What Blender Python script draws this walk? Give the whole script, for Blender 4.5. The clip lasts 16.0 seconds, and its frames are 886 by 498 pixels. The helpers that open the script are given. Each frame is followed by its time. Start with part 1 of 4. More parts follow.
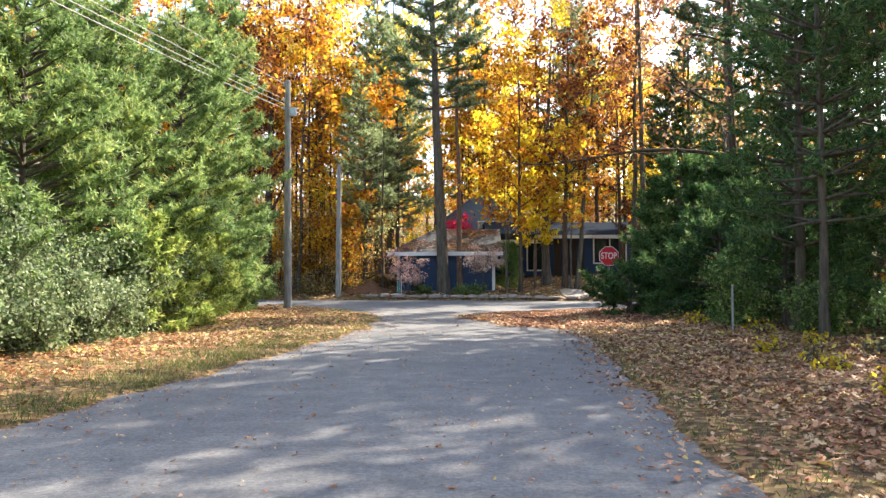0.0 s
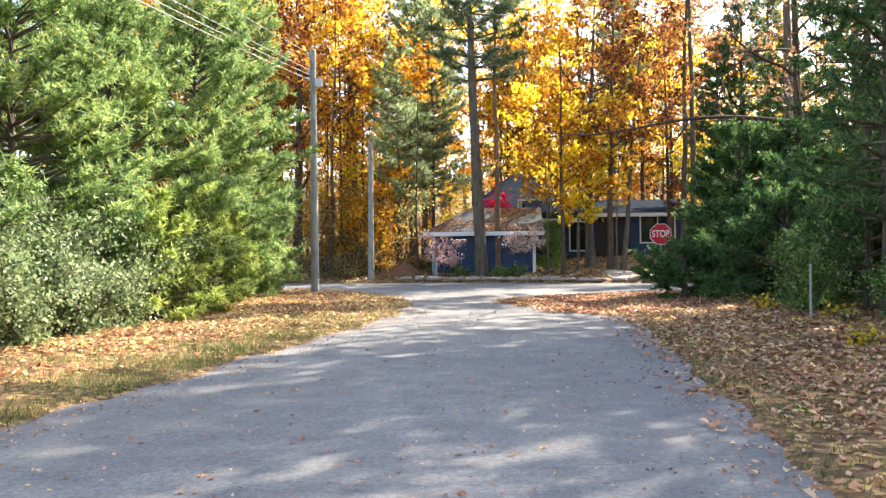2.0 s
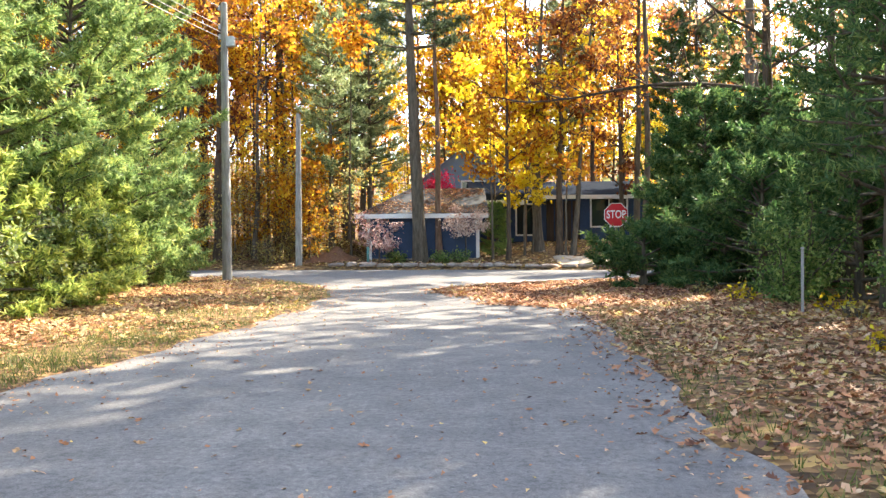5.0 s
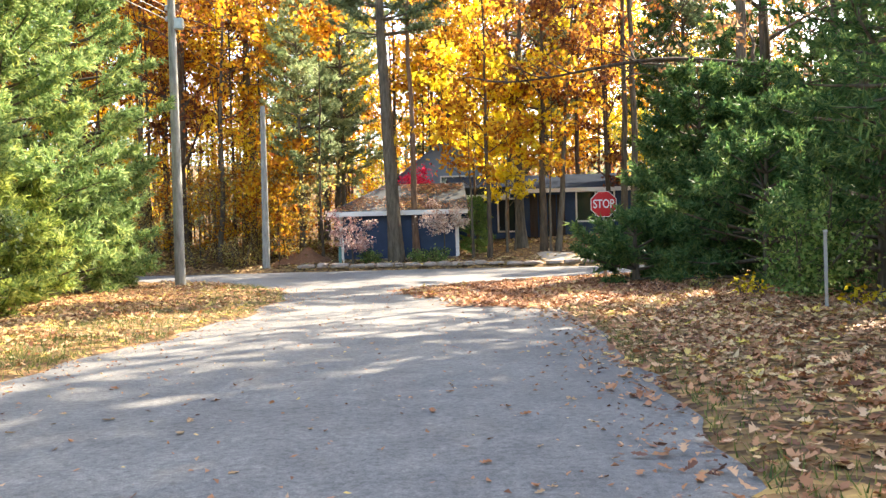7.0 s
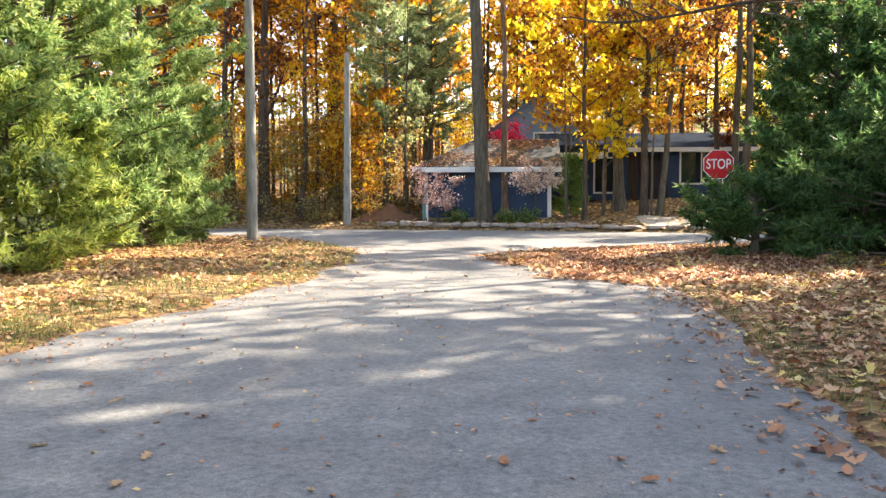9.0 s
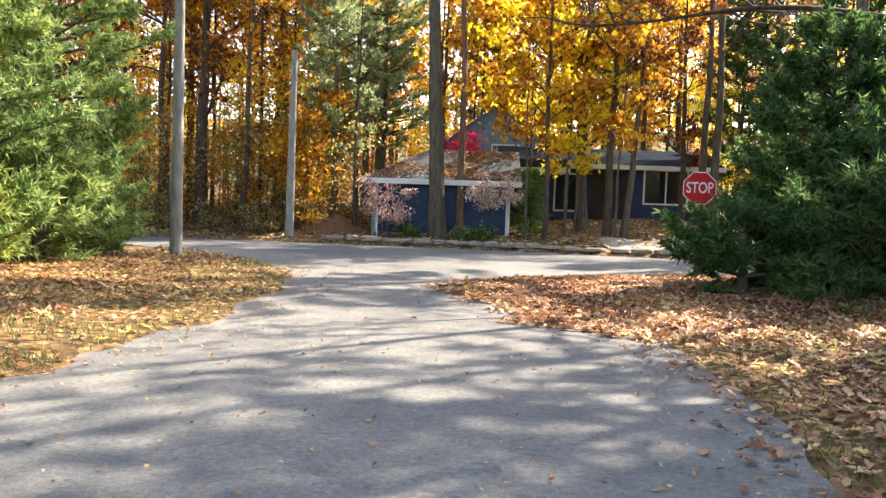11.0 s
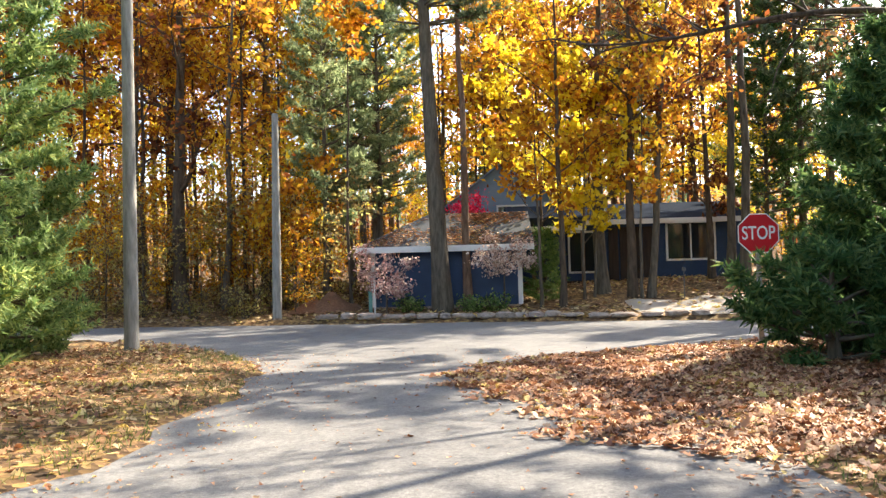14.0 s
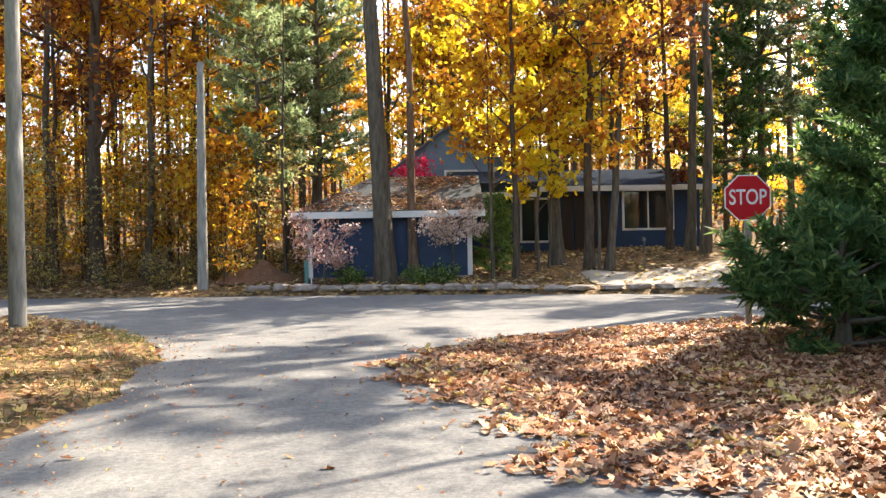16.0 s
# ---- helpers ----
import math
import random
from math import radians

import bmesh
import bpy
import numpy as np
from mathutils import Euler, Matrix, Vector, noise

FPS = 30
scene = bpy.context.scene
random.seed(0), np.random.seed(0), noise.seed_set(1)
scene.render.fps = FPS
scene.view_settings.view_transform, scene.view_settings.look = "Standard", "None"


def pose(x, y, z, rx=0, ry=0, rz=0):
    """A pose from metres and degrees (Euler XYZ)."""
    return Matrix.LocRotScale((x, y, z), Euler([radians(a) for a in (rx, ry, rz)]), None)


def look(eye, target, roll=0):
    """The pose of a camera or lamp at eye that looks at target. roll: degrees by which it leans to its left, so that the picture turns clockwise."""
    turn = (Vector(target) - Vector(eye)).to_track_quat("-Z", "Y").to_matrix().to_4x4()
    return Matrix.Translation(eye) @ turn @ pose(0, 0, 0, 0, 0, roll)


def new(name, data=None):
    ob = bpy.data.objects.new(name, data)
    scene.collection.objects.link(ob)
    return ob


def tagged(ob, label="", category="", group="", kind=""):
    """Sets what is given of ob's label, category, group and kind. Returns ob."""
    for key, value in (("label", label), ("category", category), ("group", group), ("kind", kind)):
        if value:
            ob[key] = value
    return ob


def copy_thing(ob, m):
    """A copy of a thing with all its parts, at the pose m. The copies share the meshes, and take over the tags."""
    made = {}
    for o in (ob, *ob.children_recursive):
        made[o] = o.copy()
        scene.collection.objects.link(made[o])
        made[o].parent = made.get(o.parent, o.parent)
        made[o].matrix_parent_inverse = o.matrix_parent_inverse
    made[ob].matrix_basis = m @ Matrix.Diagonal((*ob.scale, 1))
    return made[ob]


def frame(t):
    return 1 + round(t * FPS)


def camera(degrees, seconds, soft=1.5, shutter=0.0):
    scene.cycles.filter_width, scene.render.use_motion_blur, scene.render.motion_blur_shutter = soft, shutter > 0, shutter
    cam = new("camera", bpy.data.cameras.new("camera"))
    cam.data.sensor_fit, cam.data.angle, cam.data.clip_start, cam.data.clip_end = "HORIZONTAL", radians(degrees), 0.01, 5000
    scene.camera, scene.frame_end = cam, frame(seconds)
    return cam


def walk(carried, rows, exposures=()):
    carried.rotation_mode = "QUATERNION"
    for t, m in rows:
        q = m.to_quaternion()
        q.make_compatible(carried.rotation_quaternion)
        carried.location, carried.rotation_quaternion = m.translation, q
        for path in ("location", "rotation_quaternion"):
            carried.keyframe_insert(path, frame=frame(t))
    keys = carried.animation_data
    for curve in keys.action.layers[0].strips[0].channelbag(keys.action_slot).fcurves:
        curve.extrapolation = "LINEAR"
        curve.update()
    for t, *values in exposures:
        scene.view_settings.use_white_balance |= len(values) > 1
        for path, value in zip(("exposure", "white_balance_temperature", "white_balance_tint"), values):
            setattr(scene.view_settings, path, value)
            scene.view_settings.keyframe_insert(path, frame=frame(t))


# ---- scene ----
PATH = [
    (0, (0.147, -1.734, 1.75), (0.12, 0.265, 1.794), -0.2),
    (0.5, (0.202, -1.076, 1.73), (0.109, 0.921, 1.765), 0.7),
    (1, (0.225, -0.466, 1.71), (0.17, 1.533, 1.73), 1.0),
    (1.5, (0.258, 0.114, 1.718), (0.143, 2.111, 1.727), -0.4),
    (2, (0.233, 0.714, 1.699), (0.112, 2.71, 1.701), -0.6),
    (2.5, (0.299, 1.295, 1.693), (0.206, 3.293, 1.697), -0.5),
    (3, (0.283, 1.918, 1.672), (0.208, 3.916, 1.63), -0.1),
    (3.5, (0.382, 2.548, 1.671), (0.392, 4.548, 1.687), -0.6),
    (4, (0.408, 3.148, 1.672), (0.415, 5.147, 1.639), -0.3),
    (6.5, (1.099, 6.442, 1.347), (1.084, 8.442, 1.32), -0.9),
    (7, (1.111, 6.96, 1.359), (1.14, 8.959, 1.331), -1.7),
    (7.5, (1.192, 7.517, 1.385), (1.208, 9.516, 1.35), -2.2),
    (8, (1.159, 8.106, 1.37), (1.042, 10.102, 1.349), -1.7),
    (8.5, (1.141, 8.692, 1.369), (1.038, 10.688, 1.303), -1.3),
    (9, (1.175, 9.282, 1.357), (0.991, 11.27, 1.235), -0.1),
    (11.5, (1.003, 12.44, 1.598), (0.944, 14.438, 1.52), 2.1),
    (12, (0.995, 12.977, 1.556), (0.857, 14.971, 1.643), 0.8),
    (12.5, (0.939, 13.719, 1.524), (0.777, 15.709, 1.641), 1.1),
    (13, (0.924, 14.356, 1.549), (0.732, 16.344, 1.651), -0.1),
    (13.5, (0.93, 14.967, 1.535), (0.755, 16.957, 1.629), -0.2),
    (14, (0.956, 15.529, 1.522), (0.867, 17.526, 1.587), -1.5),
    (14.5, (0.945, 16.198, 1.517), (0.846, 18.195, 1.519), -0.6),
    (15, (0.934, 16.867, 1.536), (0.866, 18.865, 1.461), -1.5),
    (15.5, (0.91, 17.372, 1.506), (0.859, 19.371, 1.463), -0.8),
    (16, (0.904, 17.953, 1.496), (0.942, 19.953, 1.486), -1.0),
]
cam = camera(55.0, 16.0, soft=1.4)
walk(cam, [(t, look(eye, target, roll)) for t, eye, target, roll in PATH],
     [(0, 1.78, 6650, 10), (2, 2.15, 6700, 10), (4, 2.33, 6900, 10), (7, 2.4, 7350, 10), (9, 2.27, 7300, 10), (12.5, 1.88, 7050, 10), (16, 1.95, 7050, 10)])

# ---- world and sun ----
SUN_AZ, SUN_EL = 46.0, 37.0      # compass-like: degrees from +y towards +x, and height
world = bpy.data.worlds.new("sky_world")
scene.world = world
world.use_nodes = True
wt = world.node_tree
sky = wt.nodes.new("ShaderNodeTexSky")
sky.sky_type, sky.sun_disc = "NISHITA", False
sky.sun_elevation, sky.sun_rotation = radians(SUN_EL), radians(SUN_AZ)
sky.air_density, sky.dust_density, sky.ozone_density = 1.0, 1.5, 1.0
wt.links.new(sky.outputs[0], wt.nodes["Background"].inputs[0])
wt.nodes["Background"].inputs[1].default_value = 0.15
sun = new("sun", bpy.data.lights.new("sun", "SUN"))
sun.data.energy, sun.data.angle, sun.data.color = 4.5, radians(0.53), (1.0, 0.92, 0.8)
_sd = Vector((math.sin(radians(SUN_AZ)) * math.cos(radians(SUN_EL)), math.cos(radians(SUN_AZ)) * math.cos(radians(SUN_EL)), math.sin(radians(SUN_EL))))
sun.rotation_mode = "QUATERNION"
sun.rotation_quaternion = _sd.to_track_quat("Z", "Y")
sun.location = _sd * 60

# ---- materials ----
def mat_base(name, rough=0.8):
    m = bpy.data.materials.new(name)
    m.use_nodes = True
    p = m.node_tree.nodes["Principled BSDF"]
    p.inputs["Roughness"].default_value = rough
    p.inputs["Specular IOR Level"].default_value = 0.3
    return m, m.node_tree.nodes, m.node_tree.links, p


def ramp(nodes, stops):
    r = nodes.new("ShaderNodeValToRGB")
    e = r.color_ramp.elements
    while len(e) < len(stops):
        e.new(0.5)
    for k, (pos, col) in zip(e, stops):
        k.position, k.color = pos, (*col, 1)
    return r


def mix(nodes, links, a, b, fac, mode="MIX"):
    n = nodes.new("ShaderNodeMix")
    n.data_type, n.blend_type = "RGBA", mode
    for sock, v in ((n.inputs[6], a), (n.inputs[7], b), (n.inputs[0], fac)):
        if isinstance(v, (tuple, list)):
            sock.default_value = (*v, 1) if len(v) == 3 else v
        elif isinstance(v, (int, float)):
            sock.default_value = v
        else:
            links.new(v, sock)
    return n.outputs[2]


def noise_tex(nodes, links, scale, detail=4.0, rough=0.6, stretch=None, dist=0.0):
    c = nodes.new("ShaderNodeTexCoord")
    n = nodes.new("ShaderNodeTexNoise")
    n.inputs["Scale"].default_value, n.inputs["Detail"].default_value = scale, detail
    n.inputs["Roughness"].default_value, n.inputs["Distortion"].default_value = rough, dist
    if stretch:
        mp = nodes.new("ShaderNodeMapping")
        mp.inputs["Scale"].default_value = stretch
        links.new(c.outputs["Object"], mp.inputs[0])
        links.new(mp.outputs[0], n.inputs["Vector"])
    else:
        links.new(c.outputs["Object"], n.inputs["Vector"])
    return n.outputs["Fac"]


def bump(nodes, links, p, height, strength, distance):
    b = nodes.new("ShaderNodeBump")
    b.inputs["Strength"].default_value, b.inputs["Distance"].default_value = strength, distance
    links.new(height, b.inputs["Height"])
    links.new(b.outputs[0], p.inputs["Normal"])


def leaf_material(name, stops, translucent=0.45, rough=0.55, gloss=0.3):
    """Leaf or needle: each loose piece takes its own colour, light shines through it."""
    m, nd, ln, p = mat_base(name, rough)
    p.inputs["Specular IOR Level"].default_value = gloss
    g = nd.new("ShaderNodeNewGeometry")
    r = ramp(nd, stops)
    big = noise_tex(nd, ln, 0.55, 2.0)
    a = nd.new("ShaderNodeMath")
    a.operation = "MULTIPLY_ADD"
    ln.new(big, a.inputs[0])
    a.inputs[1].default_value, a.inputs[2].default_value = 1.1, -0.55
    s = nd.new("ShaderNodeMath")
    s.operation, s.use_clamp = "ADD", True
    ln.new(a.outputs[0], s.inputs[0])
    ln.new(g.outputs["Random Per Island"], s.inputs[1])
    ln.new(s.outputs[0], r.inputs[0])
    ln.new(r.outputs[0], p.inputs["Base Color"])
    t = nd.new("ShaderNodeBsdfTranslucent")
    ln.new(r.outputs[0], t.inputs[0])
    x = nd.new("ShaderNodeMixShader")
    x.inputs[0].default_value = translucent
    ln.new(p.outputs[0], x.inputs[1])
    ln.new(t.outputs[0], x.inputs[2])
    ln.new(x.outputs[0], nd["Material Output"].inputs[0])
    return m


def bark_material(name, dark, light):
    m, nd, ln, p = mat_base(name, 0.9)
    n = noise_tex(nd, ln, 9.0, 6.0, 0.65, (1.0, 1.0, 0.18))
    big = noise_tex(nd, ln, 0.8, 3.0)
    r = ramp(nd, [(0.3, dark), (0.7, light)])
    ln.new(n, r.inputs[0])
    ln.new(mix(nd, ln, r.outputs[0], (0.62, 0.66, 0.58), big, "SOFT_LIGHT"), p.inputs["Base Color"])
    bump(nd, ln, p, n, 0.9, 0.03)
    return m


def plain(name, col, rough=0.6, metal=0.0, vary=0.25, scale=6.0, stretch=None, bumpy=0.15):
    m, nd, ln, p = mat_base(name, rough)
    p.inputs["Metallic"].default_value = metal
    n = noise_tex(nd, ln, scale, 5.0, 0.65, stretch)
    r = ramp(nd, [(0.25, tuple(c * (1 - vary) for c in col)), (0.75, tuple(min(1, c * (1 + vary)) for c in col))])
    ln.new(n, r.inputs[0])
    ln.new(r.outputs[0], p.inputs["Base Color"])
    if bumpy:
        bump(nd, ln, p, n, bumpy, 0.01)
    return m


M_needle = leaf_material("young_pine_needles", [(0.0, (0.09, 0.16, 0.05)), (0.4, (0.23, 0.35, 0.12)), (0.8, (0.4, 0.5, 0.19)), (1.0, (0.56, 0.6, 0.18))], 0.48)
M_needle_bright = leaf_material("yellow_green_pine_needles", [(0.0, (0.1, 0.16, 0.04)), (0.4, (0.32, 0.42, 0.1)), (0.8, (0.52, 0.58, 0.15)), (1.0, (0.66, 0.66, 0.2))], 0.52)
# Darker needle copy: the shade on the verge pines is put into the colour.
M_needle_shaded = leaf_material("shade_darkened_pine_needles", [(0.0, (0.03, 0.08, 0.025)), (0.55, (0.085, 0.18, 0.06)), (1.0, (0.23, 0.32, 0.1))], 0.48)
M_needle_blue = leaf_material("old_pine_needles", [(0.0, (0.06, 0.1, 0.05)), (0.6, (0.15, 0.21, 0.11)), (1.0, (0.3, 0.35, 0.18))], 0.4)
M_needle_grey = leaf_material("feathery_grey_green_needles", [(0.0, (0.1, 0.16, 0.08)), (0.5, (0.3, 0.38, 0.19)), (1.0, (0.5, 0.56, 0.3))], 0.68)
M_shrub = leaf_material("silvery_shrub_leaves", [(0.0, (0.07, 0.12, 0.045)), (0.6, (0.25, 0.33, 0.14)), (1.0, (0.52, 0.57, 0.36))], 0.4)
M_rust = leaf_material("rust_oak_leaves", [(0.0, (0.09, 0.03, 0.016)), (0.5, (0.24, 0.075, 0.025)), (0.8, (0.46, 0.19, 0.04)), (1.0, (0.62, 0.36, 0.06))], 0.64)
M_orange = leaf_material("orange_oak_leaves", [(0.0, (0.2, 0.06, 0.018)), (0.35, (0.58, 0.23, 0.025)), (0.7, (0.76, 0.42, 0.035)), (1.0, (0.85, 0.62, 0.05))], 0.68)
M_yellow = leaf_material("yellow_maple_leaves", [(0.0, (0.5, 0.34, 0.025)), (0.35, (0.84, 0.64, 0.035)), (1.0, (0.92, 0.8, 0.09))], 0.74)
M_russet = leaf_material("faded_russet_leaves", [(0.0, (0.22, 0.1, 0.05)), (0.6, (0.46, 0.24, 0.1)), (1.0, (0.62, 0.4, 0.2))], 0.5)
M_pink = leaf_material("pale_pink_leaves", [(0.0, (0.45, 0.22, 0.21)), (0.5, (0.7, 0.45, 0.4)), (1.0, (0.85, 0.7, 0.62))], 0.5)
M_blush = leaf_material("bleached_blush_leaves", [(0.0, (0.5, 0.32, 0.26)), (0.5, (0.72, 0.55, 0.46)), (1.0, (0.86, 0.76, 0.68))], 0.45)
M_crimson = leaf_material("crimson_leaves", [(0.0, (0.55, 0.012, 0.06)), (0.6, (0.8, 0.03, 0.12)), (1.0, (0.88, 0.09, 0.18))], 0.5)
M_green_leaf = leaf_material("green_shrub_leaves", [(0.0, (0.06, 0.13, 0.03)), (0.6, (0.2, 0.32, 0.08)), (1.0, (0.42, 0.5, 0.16))], 0.45)
M_litter = leaf_material("fallen_leaves", [(0.0, (0.13, 0.05, 0.03)), (0.35, (0.38, 0.16, 0.07)), (0.7, (0.54, 0.27, 0.135)), (0.9, (0.68, 0.45, 0.27)), (1.0, (0.68, 0.48, 0.14))], 0.15, 0.6)
M_litter_yellow = leaf_material("yellow_fallen_leaves", [(0.0, (0.24, 0.12, 0.06)), (0.4, (0.46, 0.29, 0.15)), (0.75, (0.62, 0.46, 0.25)), (1.0, (0.74, 0.57, 0.12))], 0.2, 0.6)
M_under = leaf_material("undergrowth_leaves", [(0.0, (0.16, 0.1, 0.04)), (0.45, (0.44, 0.32, 0.12)), (0.75, (0.5, 0.5, 0.14)), (1.0, (0.74, 0.64, 0.34))], 0.7)
M_grass = leaf_material("dry_grass_blades", [(0.0, (0.05, 0.085, 0.018)), (0.5, (0.13, 0.17, 0.045)), (1.0, (0.33, 0.3, 0.1))], 0.3)
M_bark = bark_material("grey_brown_bark", (0.04, 0.032, 0.025), (0.165, 0.13, 0.1))
M_bark_dark = bark_material("dark_bark", (0.026, 0.019, 0.015), (0.13, 0.088, 0.062))
M_bark_red = bark_material("reddish_pine_bark", (0.07, 0.04, 0.028), (0.27, 0.16, 0.11))
M_pole = bark_material("weathered_pole_wood", (0.15, 0.138, 0.128), (0.4, 0.375, 0.35))
M_wire = plain("black_cable", (0.12, 0.12, 0.12), 0.5, bumpy=0)
M_cable = plain("grey_cable", (0.36, 0.35, 0.33), 0.5, bumpy=0)
M_steel = plain("galvanised_steel", (0.45, 0.46, 0.46), 0.45, 0.8)
M_white_paint = plain("white_trim_paint", (0.78, 0.76, 0.72), 0.5, vary=0.06)
M_blue_wall = plain("navy_clapboard_paint", (0.028, 0.055, 0.115), 0.55, vary=0.2, scale=2.0)
M_blue_grey = plain("slate_blue_siding", (0.2, 0.27, 0.36), 0.6, vary=0.15, scale=2.0)
M_roof = plain("grey_asphalt_shingles", (0.11, 0.115, 0.12), 0.9, vary=0.45, scale=25.0, bumpy=0.5)
M_blue_roof = plain("blue_grey_shingles", (0.17, 0.21, 0.27), 0.9, vary=0.35, scale=25.0, bumpy=0.5)
M_dark_roof = plain("charcoal_shingles", (0.035, 0.042, 0.055), 0.9, vary=0.4, scale=25.0, bumpy=0.5)
for _m in (M_roof, M_dark_roof, M_blue_roof):
    _m.node_tree.nodes["Principled BSDF"].inputs["Specular IOR Level"].default_value = 0.0
M_red = plain("red_sign_face", (0.55, 0.012, 0.02), 0.35, vary=0.06, bumpy=0)
M_white_sign = plain("white_sign_lettering", (0.8, 0.8, 0.78), 0.35, vary=0.04, bumpy=0)
M_stone = plain("fieldstone", (0.34, 0.27, 0.22), 0.85, vary=0.45, scale=9.0, bumpy=0.6)
M_mulch = plain("reddish_soil", (0.2, 0.1, 0.055), 0.95, vary=0.5, scale=14.0, bumpy=0.8)
M_teal = plain("teal_enamel", (0.1, 0.24, 0.22), 0.45, vary=0.15)
M_door = plain("dark_brown_boards", (0.05, 0.035, 0.028), 0.7, vary=0.4, scale=10, stretch=(1, 1, 0.1))

# asphalt: worn aggregate, tar patches, dusty pale drifts
M_asphalt, _n, _l, _p = mat_base("worn_asphalt", 0.9)
_fine = noise_tex(_n, _l, 90.0, 3.0, 0.7)
_mid = noise_tex(_n, _l, 2.2, 5.0, 0.62)
_large = noise_tex(_n, _l, 0.35, 4.0, 0.55, (1.0, 0.5, 1.0), 0.6)
_r1 = ramp(_n, [(0.25, (0.102, 0.101, 0.099)), (0.55, (0.188, 0.185, 0.179)), (0.85, (0.3, 0.292, 0.278))])
_l.new(_fine, _r1.inputs[0])
_r2 = ramp(_n, [(0.3, (0.36, 0.36, 0.37)), (0.7, (0.66, 0.65, 0.63))])
_l.new(_mid, _r2.inputs[0])
_r3 = ramp(_n, [(0.35, (0.4, 0.4, 0.41)), (0.65, (0.62, 0.61, 0.6))])
_l.new(_large, _r3.inputs[0])
_grit = noise_tex(_n, _l, 17.0, 6.0, 0.75)
_r4 = ramp(_n, [(0.36, (0.28, 0.28, 0.28)), (0.5, (0.5, 0.5, 0.5)), (0.66, (0.73, 0.72, 0.71))])
_l.new(_grit, _r4.inputs[0])
_c = mix(_n, _l, _r1.outputs[0], _r4.outputs[0], 0.65, "OVERLAY")
_c = mix(_n, _l, _c, _r2.outputs[0], 0.7, "OVERLAY")
_c = mix(_n, _l, _c, _r3.outputs[0], 0.6, "OVERLAY")
_l.new(_c, _p.inputs["Base Color"])
bump(_n, _l, _p, _fine, 0.5, 0.006)

# forest floor: soil, needles and small leaf crumbs
M_ground, _n, _l, _p = mat_base("leaf_strewn_soil", 0.95)
_v = _n.new("ShaderNodeTexVoronoi")
_v.inputs["Scale"].default_value = 11.0
_tc = _n.new("ShaderNodeTexCoord")
_l.new(_tc.outputs["Object"], _v.inputs["Vector"])
_r1 = ramp(_n, [(0.0, (0.06, 0.035, 0.02)), (0.4, (0.15, 0.085, 0.04)), (0.75, (0.27, 0.16, 0.075)), (1.0, (0.4, 0.27, 0.1))])
_sep = _n.new("ShaderNodeSeparateColor")
_l.new(_v.outputs["Color"], _sep.inputs[0])
_l.new(_sep.outputs[0], _r1.inputs[0])
_mid = noise_tex(_n, _l, 0.9, 5.0)
_r2 = ramp(_n, [(0.35, (0.3, 0.32, 0.25)), (0.65, (0.62, 0.58, 0.5))])
_l.new(_mid, _r2.inputs[0])
_l.new(mix(_n, _l, _r1.outputs[0], _r2.outputs[0], 0.7, "OVERLAY"), _p.inputs["Base Color"])
bump(_n, _l, _p, _v.outputs["Distance"], 0.6, 0.03)

M_glass, _n, _l, _p = mat_base("window_glass", 0.04)
_p.inputs["Base Color"].default_value = (0.02, 0.025, 0.03, 1)
_p.inputs["Specular IOR Level"].default_value = 0.7


# ---- mesh helpers ----
def mesh_np(name, V, F, material, smooth=False):
    V, F = np.asarray(V, float), np.asarray(F, int)
    me = bpy.data.meshes.new(name)
    me.vertices.add(len(V))
    me.vertices.foreach_set("co", V.ravel())
    k = F.shape[1]
    me.loops.add(F.size)
    me.loops.foreach_set("vertex_index", F.ravel())
    me.polygons.add(len(F))
    me.polygons.foreach_set("loop_start", np.arange(len(F)) * k)
    me.update(calc_edges=True)
    if smooth:
        me.polygons.foreach_set("use_smooth", np.ones(len(F), bool))
    me.materials.append(material)
    return me


def part_np(name, V, F, material, parent=None, label="", smooth=False):
    ob = new(name, mesh_np(name, V, F, material, smooth))
    if parent is not None:
        ob.parent = parent
    if label:
        tagged(ob, label)
    return ob


def part(name, bm, material, parent=None, label="", smooth=False):
    me = bpy.data.meshes.new(name)
    bm.to_mesh(me)
    bm.free()
    me.materials.append(material)
    if smooth:
        for f in me.polygons:
            f.use_smooth = True
    ob = new(name, me)
    if parent is not None:
        ob.parent = parent
    if label:
        tagged(ob, label)
    return ob


def box(bm, x0, x1, y0, y1, z0, z1, bevel=0.0):
    r = bmesh.ops.create_cube(bm, size=1)
    bmesh.ops.scale(bm, vec=(x1 - x0, y1 - y0, z1 - z0), verts=r["verts"])
    bmesh.ops.translate(bm, vec=((x0 + x1) / 2, (y0 + y1) / 2, (z0 + z1) / 2), verts=r["verts"])
    if bevel:
        es = list({e for v in r["verts"] for e in v.link_edges})
        bmesh.ops.bevel(bm, geom=es, offset=bevel, segments=2, affect="EDGES")
    return bm


